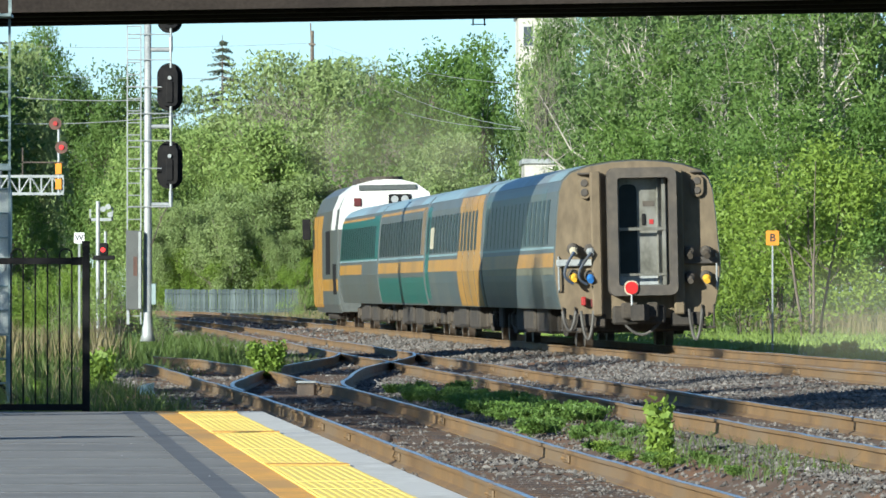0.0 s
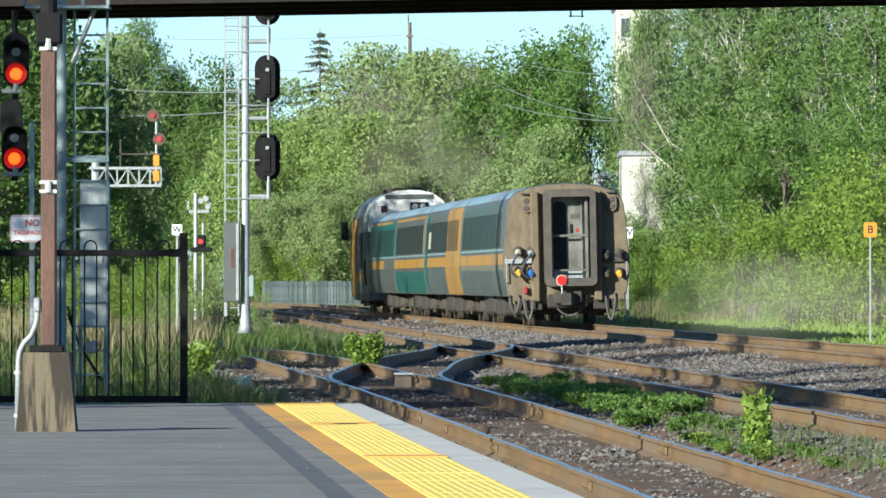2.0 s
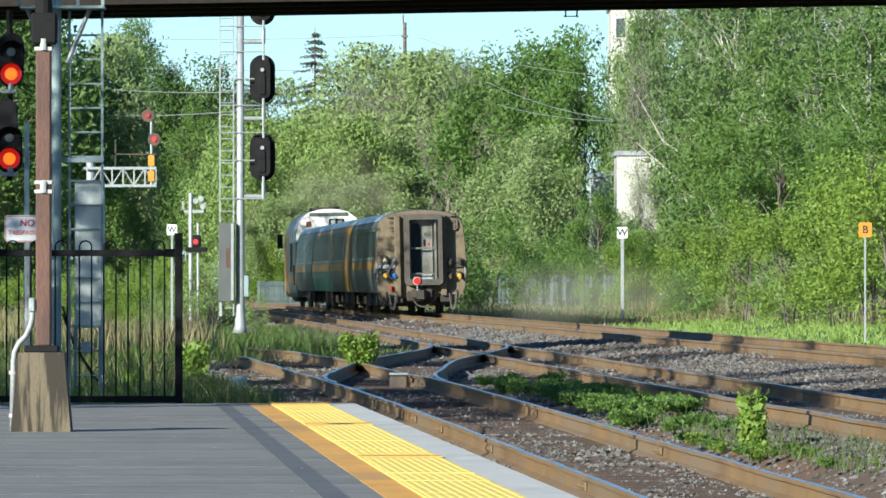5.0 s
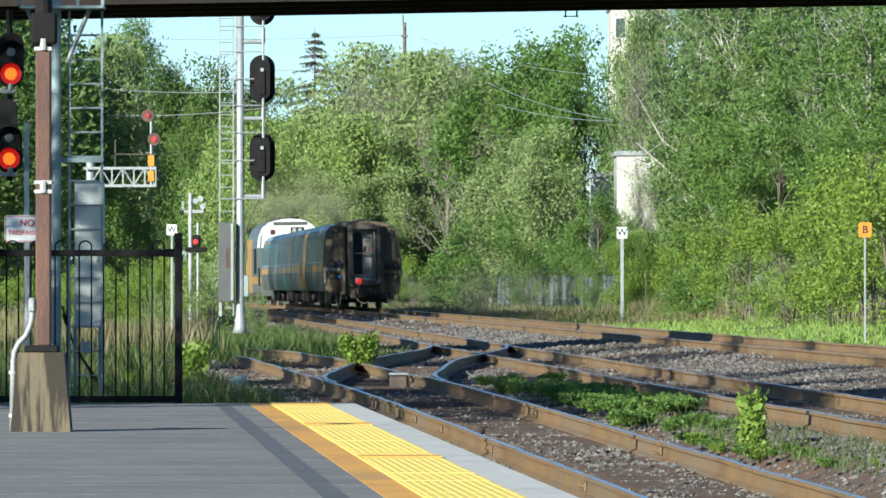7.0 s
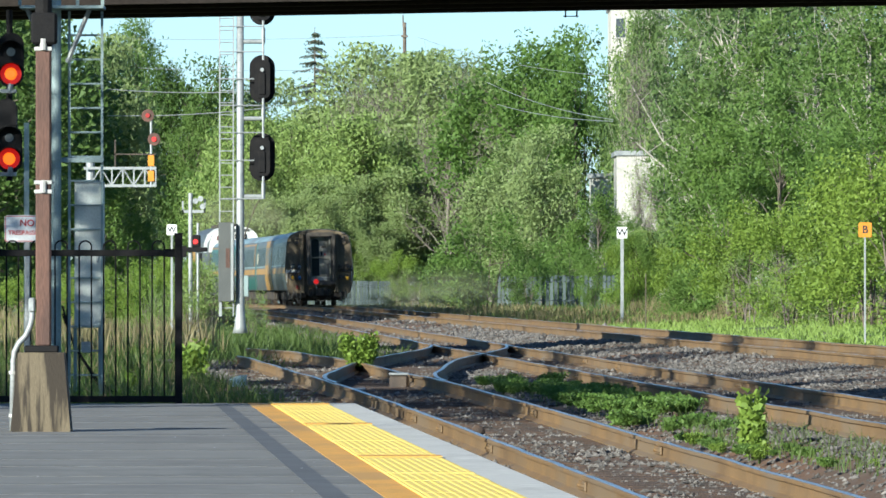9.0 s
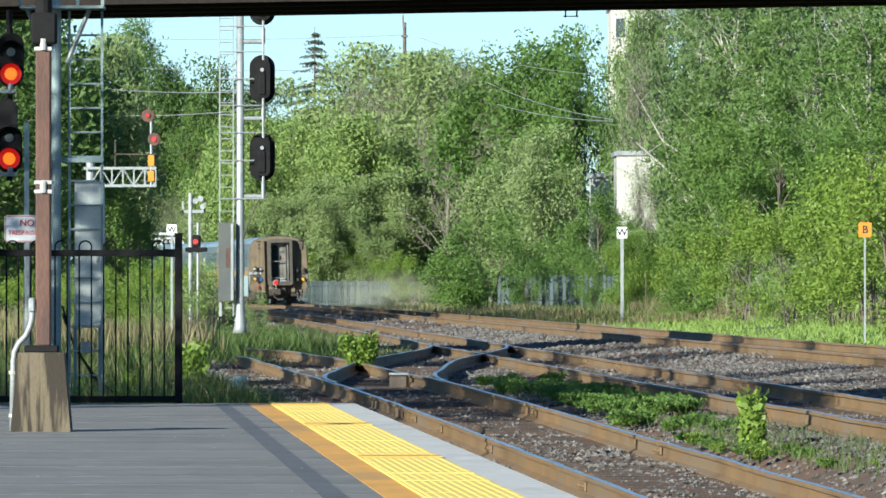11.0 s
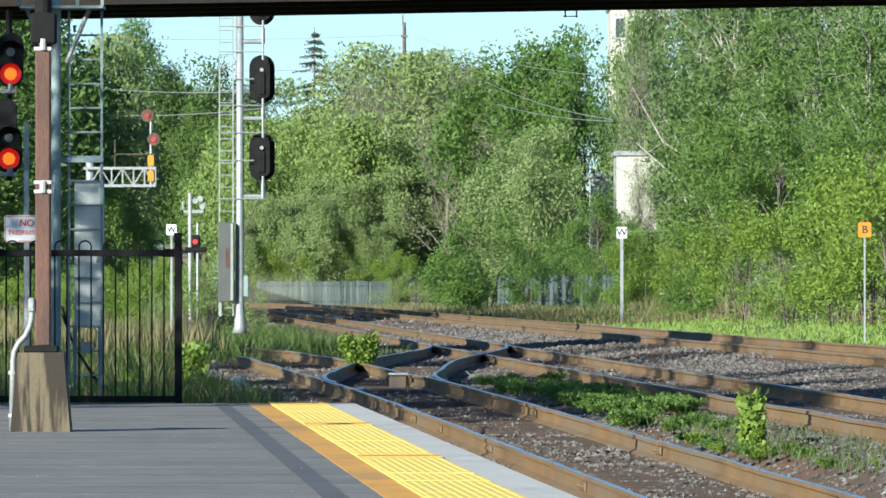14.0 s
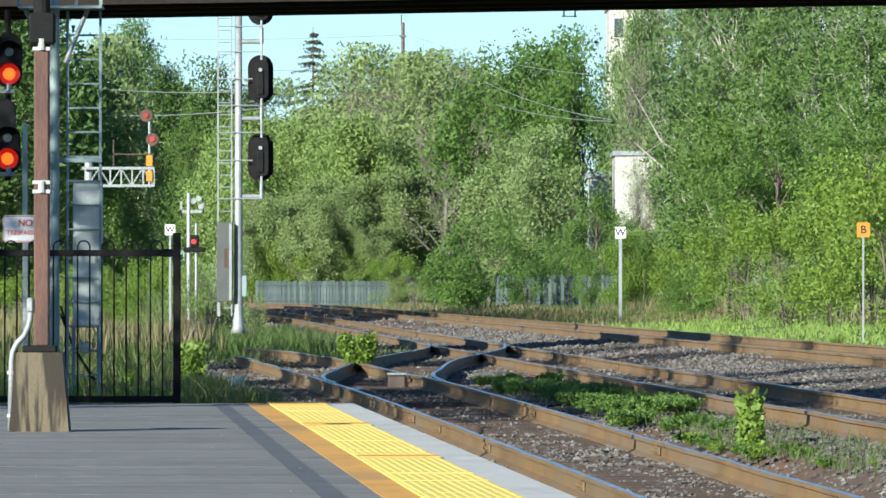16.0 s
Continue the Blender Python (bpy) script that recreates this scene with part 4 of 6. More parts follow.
def build_tree(name, seed, height, width, foot, clusters, per, leaf_size, spread, leaf_mat, bark, label, limbs=26, category="tree", droop=0.0, stems=1, twigs=0):
    """A trunk with limbs that end among the clusters of leaves."""
    rng = np.random.default_rng(seed)
    tree = put(name, None, label=label, category=category)
    # boughs first, then clusters about each bough, so that the crown has masses and gaps
    boughs = []
    while len(boughs) < max(8, clusters // 8):
        u = rng.uniform(-1, 1, 3)
        r = np.linalg.norm(u)
        if r > 1 or r < 0.45:
            continue
        z = foot + (height - foot) * (u[2] * 0.5 + 0.5)
        w = width / 2 * (1.0 - 0.35 * max(0, u[2])) * (1 + 0.35 * noise.noise((u[0] * 1.6 + seed, u[1] * 1.6, z * 0.35)))
        boughs.append((u[0] * w, u[1] * w, z))
    boughs = np.array(boughs)
    pick = rng.integers(0, len(boughs), clusters)
    cs = boughs[pick] + rng.normal(0, 1, (clusters, 3)) * np.array((width, width, (height - foot) * 0.8)) * 0.075
    cs[:, 2] = np.clip(cs[:, 2], 0.05, height)
    wood = Solid()
    for k in range(stems):
        a = 6.28 * k / stems
        off = 0.0 if stems == 1 else width * 0.16
        trunk = [(off * math.cos(a) * (0.3 + z) + 0.12 * noise.noise((seed, z * 3, k)) * height * 0.12, off * math.sin(a) * (0.3 + z), z * height * 0.86) for z in np.linspace(0, 1, 9)]
        trunk[0] = (trunk[0][0], trunk[0][1], -0.3)
        r0 = height * (0.017 if stems == 1 else 0.009)
        wood.tube(trunk, [r0 * (1 - 0.85 * u) for u in np.linspace(0, 1, 9)], 7)
        for c in cs[rng.permutation(len(cs))[:limbs // stems]]:
            z = max(0.22 * height, c[2] - 0.25 * height * rng.uniform(0.4, 1.0))
            i = min(int(z / (height * 0.86) * 8), 7)
            p = Vector(trunk[i])
            q = Vector(c)
            mid = p.lerp(q, 0.55) + Vector(rng.normal(0, 0.035 * height, 3))
            r = r0 * 0.42 * (1 - 0.6 * z / height)
            wood.tube([p, p.lerp(mid, 0.5) + Vector((0, 0, 0.01 * height)), mid, q], [r, r * 0.75, r * 0.5, r * 0.15], 4, False)
            for _ in range(twigs):
                e = mid.lerp(q, rng.uniform(0.1, 1)) 
                wood.tube([e, e + Vector(rng.normal(0, 0.05 * height, 3)) + Vector((0, 0, 0.05 * height))], [r * 0.28, r * 0.1], 3, False)
    part("trunk", wood, bark, tree, smooth=True)
    v, f = leaves(rng, cs, spread, per, leaf_size)
    put("crown", mesh("crown", v.tolist(), f.tolist(), leaf_mat), tree)
    return tree


def build_conifer(height, label):
    rng = np.random.default_rng(77)
    tree = put("spruce", None, label=label, category="tree")
    wood = Solid().tube([(0, 0, -0.3), (0, 0, height)], [height * 0.014, 0.02], 7)
    cs = []
    z = height * 0.22
    while z < height * 0.985:
        whorl = (height - z) * 0.40 * rng.uniform(0.75, 1.15) + 0.15
        for k in range(9):
            a = rng.uniform(0, 6.28)
            r = whorl * rng.uniform(0.7, 1.1)
            tip = Vector((r * math.cos(a), r * math.sin(a), z - 0.22 * r + rng.uniform(-0.15, 0.15)))
            wood.tube([(0, 0, z + 0.1), tip], [0.04, 0.012], 4, False)
            for u in np.linspace(0.3, 1, max(3, int(r * 3.2))):
                cs.append((tip.x * u, tip.y * u, z + (tip.z - z) * u))
        z += max(0.55, (height - z) * 0.11)
    part("trunk", wood, M_BARK, tree)
    v, f = leaves(rng, cs, (0.12, 0.12, 0.05), 9, 0.19)
    put("crown", mesh("crown", v.tolist(), f.tolist(), L_NEEDLE), tree)
    return tree


def ground_at(x, y):
    e = x - line_c(y)
    z = -0.42
    if e > 4:
        z += min((e - 4) * 0.045, 0.42)
    if e < -12:
        z += min((-12 - e) * 0.03, 0.25)
    return z


def plant(kind, spots, seed):
    """Puts a kind at spots (sideways, distance, height); the first takes the built one itself."""
    rng = random.Random(seed)
    base, h0 = kind
    for x, y, h, *wide in spots:
        k = h / h0
        w = wide[0] if wide else 1.0
        m = Matrix.Translation((x, y, ground_at(x, y))) @ Matrix.Rotation(rng.uniform(0, 6.28), 4, "Z") @ Matrix.Diagonal((k * w, k * w, k, 1))
        copy_thing(base, m)


def remove(ob):
    for o in (*ob.children_recursive, ob):
        bpy.data.objects.remove(o)


KINDS = {
    "maple": (build_tree("maple_tree", 1, 12, 8.4, 1.4, 250, 56, 0.23, 0.36, L_MAPLE, M_BARK, "dense dark green leafy tree with a broad crown"), 12),
    "maple2": (build_tree("maple_tree", 2, 12, 7.4, 0.8, 240, 62, 0.22, 0.34, L_BUSH, M_BARK, "dense green leafy tree", 34), 12),
    "spring": (build_tree("ash_tree", 3, 13, 7.6, 1.2, 300, 66, 0.25, 0.46, L_SPRING, M_TWIG, "light green tree in young leaf", 44, twigs=5), 13),
    "spring2": (build_tree("ash_tree", 4, 13, 6.4, 1.8, 270, 66, 0.25, 0.42, L_SPRING2, M_BARK, "yellow-green tree in young leaf with thin branches", 44, twigs=4), 13),
    "bare": (build_tree("elm_tree", 5, 13, 6.0, 2.6, 200, 12, 0.18, 0.5, L_SPRING, M_TWIG, "nearly bare grey-twigged tree just coming into leaf", 80, twigs=8), 13),
    "poplar": (build_tree("poplar_tree", 6, 16, 8.4, 1.4, 320, 46, 0.24, 0.38, L_POPLAR, M_PALEBARK, "tall poplar with pale limbs and fresh green leaves", 60, twigs=3), 16),
    "poplar2": (build_tree("poplar_tree", 7, 16, 7.4, 2.0, 280, 46, 0.24, 0.36, L_POPLAR2, M_PALEBARK, "tall fresh green poplar with visible pale branches", 60, twigs=3), 16),
    "ash_tall": (build_tree("ash_tree", 15, 20, 9.5, 1.6, 420, 62, 0.25, 0.5, L_POPLAR2, M_BARK, "tall mid-green tree with a loose crown", 50, twigs=2), 20),
    "shade_tree": (build_tree("maple_tree", 14, 17, 7.0, 10.2, 220, 56, 0.24, 0.36, L_MAPLE, M_BARK, "unseen tall tree with a high crown, added for shade"), 17),
    "bush": (build_tree("shrub", 8, 4, 4.6, 0.1, 170, 60, 0.12, 0.20, L_BUSH, M_BARK, "rounded green shrub beside the railway", 20, "shrub", stems=4), 4),
    "lime": (build_tree("shrub", 9, 5, 4.2, 0.2, 170, 60, 0.12, 0.23, L_LIME, M_BARK, "bright lime-green leafy shrub", 24, "shrub", stems=4), 5),
    "scrub": (build_tree("scrub", 10, 3, 3.4, 0.1, 110, 34, 0.08, 0.22, L_SPRING2, M_TWIG, "scrubby twiggy bush with sparse leaves", 70, "shrub", stems=6, twigs=4), 3),
}
spruce = build_conifer(23, "dark pointed spruce rising above the woods")
spruce.matrix_basis = Matrix.Translation((-10.089, 733.333, 21.389 - 23))


def row(seed, x0, x1, d0, d1, count, h0, h1):
    rng = random.Random(seed)
    out = []
    for i in range(count):
        u = (i + rng.uniform(0.2, 0.8)) / count
        y = rng.uniform(d0, d1)
        out.append(((x0 + (x1 - x0) * u) * y / ((d0 + d1) / 2), y, rng.uniform(h0, h1)))
    return out


# woods beyond the curve, behind the far fence
plant(KINDS["spring"], row(11, -6.5, 6, 650, 710, 8, 15.5, 18), 1)
plant(KINDS["spring2"], row(31, -15, -6.5, 650, 700, 5, 12.5, 14), 31)
plant(KINDS["spring"], row(32, -13.5, -4, 614, 621, 9, 4.5, 7.5), 32)
plant(KINDS["lime"], row(33, -13, -4, 613, 617, 6, 2.5, 4.5), 33)
plant(KINDS["spring2"], row(12, -15, 6, 625, 645, 13, 9.5, 13), 2)
plant(KINDS["bare"], [(1.84, 655, 15.5), (-3.36, 670, 17), (-4.96, 680, 16.5), (-0.167, 690, 17), (0.615, 630, 13), (-1.833, 690, 17.5), (0.4, 619, 12.5, 1.1), (2.1, 622, 13.5, 1.1), (3.2, 617, 12, 1.0), (-6.2, 640, 14)], 3)
plant(KINDS["maple2"], [(5.407, 610, 17.2), (7.444, 615, 17.4, 0.7), (8.6, 604, 16.4, 0.7), (5.4, 580, 11), (4.296, 625, 14.2)], 4)
plant(KINDS["spring"], [(-7.667, 700, 13.8), (-11, 705, 13.5), (4, 570, 9.5), (5.8, 550, 10, 0.9), (-5.434, 622, 8), (-8.453, 622, 8), (-3.17, 622, 8.5)], 5)
plant(KINDS["bush"], [(2.2, 485.294, 5.0, 1.1), (5.194, 532.258, 3.6), (7.062, 515.625, 3.4, 1.2), (0.194, 532.258, 3.0), (8.364, 500, 3.0, 1.3), (4.55, 496, 2.5, 0.85), (7.5, 470, 2.0, 0.8)], 6)
plant(KINDS["lime"], [(-6.189, 622.642, 4.2), (-9.769, 634.615, 4), (-11.692, 634.615, 4.2), (-3.055, 600, 3.4), (8.4, 412.5, 3.4), (9.909, 375, 3.8)], 7)
plant(KINDS["scrub"], [(-1.581, 532.258, 2.2), (-3.032, 532.258, 1.8), (11.5, 308, 3.0), (13.0, 300, 4.1), (12.2, 310, 3.5), (10.4, 316, 2.4), (14.1, 300, 4.3)], 8)
# tall trees on the far side of the line
plant(KINDS["poplar"], [(13.0, 434.211, 15.5, 0.7), (12.9, 412.5, 16), (14.667, 392.857, 15.5), (16.419, 383.721, 16), (17.689, 366.667, 16), (15.167, 458.333, 16.5), (17.526, 434.211, 17)], 9)
plant(KINDS["poplar2"], [(14.294, 485.294, 15.5), (11.75, 392.857, 11), (12.578, 366.667, 11.5), (13.957, 351.064, 11), (15.75, 343.75, 11.5), (18.174, 358.696, 15)], 10)
plant(KINDS["maple2"], [(10.766, 351.064, 7.5), (11.6, 392.857, 6, 0.8), (11.92, 330, 7), (13.385, 317.308, 6.5), (15.52, 330, 8), (8.4, 412.5, 3.6)], 11)
plant(KINDS["lime"], [(13.121, 284.483, 5.4, 1.1), (12.211, 289.474, 4.0), (11.2, 300, 4.0), (10.115, 317.308, 4.2), (13.6, 275, 6)], 12)
plant(KINDS["poplar"], [(12.842, 578.947, 19.5, 0.55), (14.862, 568.966, 19, 0.7)], 20)
plant(KINDS["spring2"], [(12.536, 589.286, 17.5, 0.5), (13.581, 532.258, 12, 0.5), (10.2, 500, 4.0, 1.0), (12.5, 500, 6, 0.8), (10.167, 458.333, 3.8, 1.3)], 21)
plant(KINDS["bush"], [(10.211, 434.211, 2.3, 1.2), (9.081, 445.946, 2.0, 1.2), (9.804, 358.696, 2.2, 1.2)], 23)
plant(KINDS["bare"], [(12.6, 515.625, 12, 0.7), (11.9, 565, 16, 0.5), (11.2, 530, 8.0, 0.5)], 24)
plant(KINDS["maple2"], [(9.228, 606.618, 13.8, 0.6), (9.0, 540, 6.4), (10.6, 520, 4.9, 0.9), (18.12, 330, 8), (19.72, 330, 8)], 25)
plant(KINDS["poplar"], [(20.818, 375, 16), (23.091, 375, 16)], 26)
# trees left of the tracks, in whose shade the far track lies
# those nearer than 165 m are unseen, added to shade turnout, signal and grass
plant(KINDS["maple"], [(-18.468, 702.128, 17.8, 0.8), (-21.478, 717.391, 17, 0.8), (-16.5, 90.5, 12.5, 0.85), (-16.5, 97.5, 11, 1.0), (-16.5, 105, 11, 1.0), (-19.5, 113, 13), (-19.5, 143, 13.5), (-21, 160, 14)], 13)
# a row placed so that its shade falls on the far track
plant(KINDS["maple"], [(line_c(d) - 15.4, d - 18.5, 12.6 + (d % 3) * 0.4, 1.1) for d in range(336, 466, 8)], 22)
plant(KINDS["spring"], [(-14.143, 392.857, 11.5, 0.7), (-16.5, 458.333, 13, 0.7), (-16.4, 708, 15), (-13.8, 706, 15.8)], 14)
plant(KINDS["maple2"], [(-15.167, 687.5, 13, 0.8), (-13.273, 375, 6, 0.8), (-12, 673.469, 13.2), (-11.125, 343.75, 4.2, 0.8), (-12.68, 330, 6)], 15)
plant(KINDS["lime"], [(-8.9, 275, 2.4), (-9.419, 266.129, 2.2), (-8.345, 284.483, 2.7, 0.8), (-7.569, 284.483, 2.5, 0.6), (-10.062, 257.812, 2.2), (-11.469, 257.812, 2.0)], 16)
plant(KINDS["scrub"], [(-7.138, 284.483, 2.5, 0.7), (-7.483, 275, 2.3), (-8.031, 257.812, 1.6), (-7.98, 330, 2.0), (-5.266, 257.812, 1.5, 0.6)], 17)
plant(KINDS["ash_tall"], [(-23.1, 702, 21, 0.75), (-20.6, 704, 17.5, 0.75), (-18.2, 700, 15.5, 0.7)], 28)
# out of view on the left, added only to shade the middle track
plant(KINDS["shade_tree"], [(-16.5, 84, 17), (-16.5, 90.5, 16.5)], 27)
for base, _ in KINDS.values():
    remove(base)


# ---- platform end fence, hoop-topped ----
M_SIGNRED = material("sign_red", (0.55, 0.05, 0.05), (0.45, 0.06, 0.06), 0.6)
M_SIGNWHITE = material("sign_white", (0.75, 0.76, 0.76), (0.68, 0.69, 0.70), 0.5, scale=3)
M_SIGNORANGE = material("sign_orange", (0.62, 0.23, 0.012), (0.56, 0.20, 0.012), 0.55, scale=3)
M_CASE = material("dark_grey_case", (0.085, 0.09, 0.085), (0.065, 0.07, 0.068), 0.6, scale=1.5)
M_LETTER = material("letter_black", (0.02, 0.02, 0.02), (0.03, 0.03, 0.03), 0.6)
M_LENS_OFF = material("dark_lens", (0.10, 0.11, 0.11), (0.14, 0.14, 0.14), 0.25)
M_RED_GLOW = glow("red_light", (0.85, 0.006, 0.003), 0.22)
M_RED_CORE = glow("red_light_core", (1.0, 0.13, 0.008), 0.9)
M_RED_FAR = glow("red_far_light", (1.0, 0.03, 0.03), 0.5)
M_PALISADE = material("zinc_fence", (0.080, 0.105, 0.105), (0.05, 0.068, 0.072), 0.6, 0.2, scale=1.5, random_tint=0.3)


def writing(text, size, mat, parent, m):
    cu = bpy.data.curves.new("writing", "FONT")
    cu.body, cu.size, cu.align_x, cu.align_y, cu.extrude = text, size, "CENTER", "CENTER", 0.002
    cu.offset = size * 0.018
    ob = new("writing", cu)
    dg = bpy.context.evaluated_depsgraph_get()
    dg.update()
    me = bpy.data.meshes.new_from_object(ob.evaluated_get(dg))
    bpy.data.objects.remove(ob)
    me.materials.clear()
    me.materials.append(mat)
    return put("writing", me, parent, m)


def build_fence():
    fe = put("platform_fence", None, label="black steel hoop-topped fence at the platform's end", category="fence")
    fe.matrix_basis = pose(-2.962, 104.43, -0.067)
    h, step = 1.696, 0.136
    post = Solid().box(-0.042, -0.042, -0.1, 0.042, 0.042, h + 0.21, 0.006).box(-0.05, -0.05, h + 0.20, 0.05, 0.05, h + 0.225, 0.008)
    for i in range(4):
        part("post", post, M_BLACK, fe, m=pose(-2.35 * i, 0, 0))
    for z, w in ((h, 0.036), (0.06, 0.036)):
        part("rail", Solid().box(-7.1, -0.02, z - w, 0, 0.02, z + w, 0.005), M_BLACK, fe)
    x = -0.16
    hoop = [(0, 0, 0.02), (0, 0, h + 0.07)] + [(-step / 2 + step / 2 * math.cos(a), 0, h + 0.07 + step / 2 * math.sin(a)) for a in np.linspace(0.2, math.pi - 0.2, 7)] + [(-step, 0, h + 0.07), (-step, 0, 0.02)]
    me = Solid().tube(hoop, 0.0105, 6).mesh("hoop", M_BLACK)
    while x > -7:
        put("hoop", me, fe, pose(x, 0, 0))
        x -= 2 * step
    # brace
    part("bracket", Solid().box(-0.16, -0.03, h - 0.045, -0.03, 0.03, h + 0.045, 0.006), M_BLACK, fe)


build_fence()


def build_pole():
    y = 82.6
    plinth = put("pole_base", None, label="tapered concrete block with dark upright streaks on the platform", category="concrete base")
    plinth.matrix_basis = pose(-3.555, y, -0.02)
    w0, w1, h = 0.265, 0.205, 0.7
    bm = Solid().add([(-w0, -0.28, 0), (w0, -0.28, 0), (w0, 0.28, 0), (-w0, 0.28, 0), (-w1, -0.21, h), (w1, -0.21, h), (w1, 0.21, h), (-w1, 0.21, h)],
                     [(3, 2, 1, 0), (4, 5, 6, 7), (0, 1, 5, 4), (1, 2, 6, 5), (2, 3, 7, 6), (3, 0, 4, 7)])
    b = part("block", bm, M_CONC_STREAKED, plinth)
    part("cap_plate", Solid().box(-0.15, -0.15, h, 0.15, 0.15, h + 0.06, 0.01), M_BLACK, plinth, "dark steel foot plate")
    pole = put("platform_pole", None, label="rusty brown square pole on a concrete block", category="pole")
    pole.matrix_basis = pose(-3.539, y, -0.02 + h + 0.055)
    top = 2.653
    part("shaft", Solid().box(-0.068, -0.068, 0, 0.068, 0.068, top, 0.015), M_POLE, pole)
    part("upper_tube", Solid().tube([(0.0, 0, top), (0.0, 0, top + 1.1)], 0.075, 12), M_BLACK, pole, "dark upper tube")
    part("junction_box", Solid().box(-0.11, -0.1, top + 0.02, 0.12, 0.1, top + 0.30, 0.02), M_BLACK, pole, "dark green junction box")
    for z in (top - 0.02, 1.369, 1.45):
        part("collar", Solid().box(-0.08, -0.08, z - 0.018, 0.08, 0.08, z + 0.018, 0.006), M_WHITE, pole, "white band clamp")
    for z in (1.41, top + 0.02):
        part("clamp_lug", Solid().tube([(0, -0.08, z - 0.05), (0, -0.08, z + 0.05)], 0.03, 8), M_WHITE, pole)
    pipe = put("conduit", None, label="bent galvanised conduit beside the brown pole", category="conduit")
    pipe.matrix_basis = pose(-3.815, y - 0.05, -0.015)
    part("pipe", Solid().tube([(0, 0, 0), (0.01, 0, 0.62), (0.02, 0, 0.70), (0.06, 0, 0.78), (0.12, 0, 0.84), (0.16, 0, 0.93), (0.175, 0, 1.0), (0.175, 0, 1.1)], 0.026, 8), M_GALV, pipe, smooth=True)
    part("fitting", Solid().box(0.145, -0.04, 1.05, 0.205, 0.04, 1.18, 0.015), M_GALV, pipe)
    for z in (0.12, 0.5):
        part("strap", Solid().tube([(0.003, 0, z), (0.004, 0, z + 0.03)], 0.034, 8), M_WHITE, pipe)


build_pole()


def signal_head(parent, x, y, z, w, h, lights, front, hood=True):
    """A black oval head; front -1 shows its lamps to the platform, +1 its back."""
    hd = part("signal_head", Solid().plate(oval(x, z, w, h, w * 0.48, 7), "y", y - 0.02, y + 0.02), M_BLACK, parent, "black oval signal head")
    part("housing", Solid().plate(oval(x, z, w * 0.62, h * 0.8, w * 0.2, 4), "y", y - front * 0.02, y - front * 0.26), M_BLACK, hd)
    for dz, lit in lights:
        fy = y + front * 0.022
        if front < 0:
            if lit:
                part("lens", Solid().tube([(x, fy, z + dz), (x, fy - 0.012, z + dz)], 0.135, 20), M_RED_GLOW, hd, "glowing red lens")
                part("lamp", Solid().tube([(x, fy - 0.012, z + dz), (x, fy - 0.03, z + dz)], [0.078, 0.05], 16), M_RED_CORE, hd, "bright lamp core")
            else:
                part("lens", Solid().tube([(x, fy, z + dz), (x, fy - 0.015, z + dz)], 0.055, 16), M_LENS_OFF, hd, "unlit grey lens")
        if hood:
            arc = [(math.cos(a), math.sin(a)) for a in np.linspace(-0.3, math.pi + 0.3, 13)]
            r = 0.15
            v = [(x + r * c, fy, z + dz + r * q) for c, q in arc] + [(x + r * 1.02 * c, fy + front * 0.22 * max(0.25, q), z + dz + r * q) for c, q in arc]
            v += [(x + (r - 0.012) * c, fy, z + dz + (r - 0.012) * q) for c, q in arc] + [(x + (r - 0.012) * c, fy + front * 0.22 * max(0.25, q), z + dz + (r - 0.012) * q) for c, q in arc]
            n = len(arc)
            f = []
            for i in range(n - 1):
                f += [(i, i + 1, n + i + 1, n + i), (2 * n + i, 3 * n + i, 3 * n + i + 1, 2 * n + i + 1), (n + i, n + i + 1, 3 * n + i + 1, 3 * n + i)]
            part("hood", Solid().add(v, f), M_BLACK, hd)
    return hd


def build_ladder(parent, xa, xb, y, z0, z1, step, r, mat, first):
    for x in (xa, xb):
        part("ladder_rail", Solid().box(x - r, y - 0.02, z0, x + r, y + 0.02, z1), mat, parent)
    z = first
    rung = Solid().tube([(xa, y, 0), (xb, y, 0)], r * 0.9, 6).mesh("rung", mat)
    while z > z0 + 0.2:
        put("rung", rung, parent, pose(0, 0, z))
        z -= step


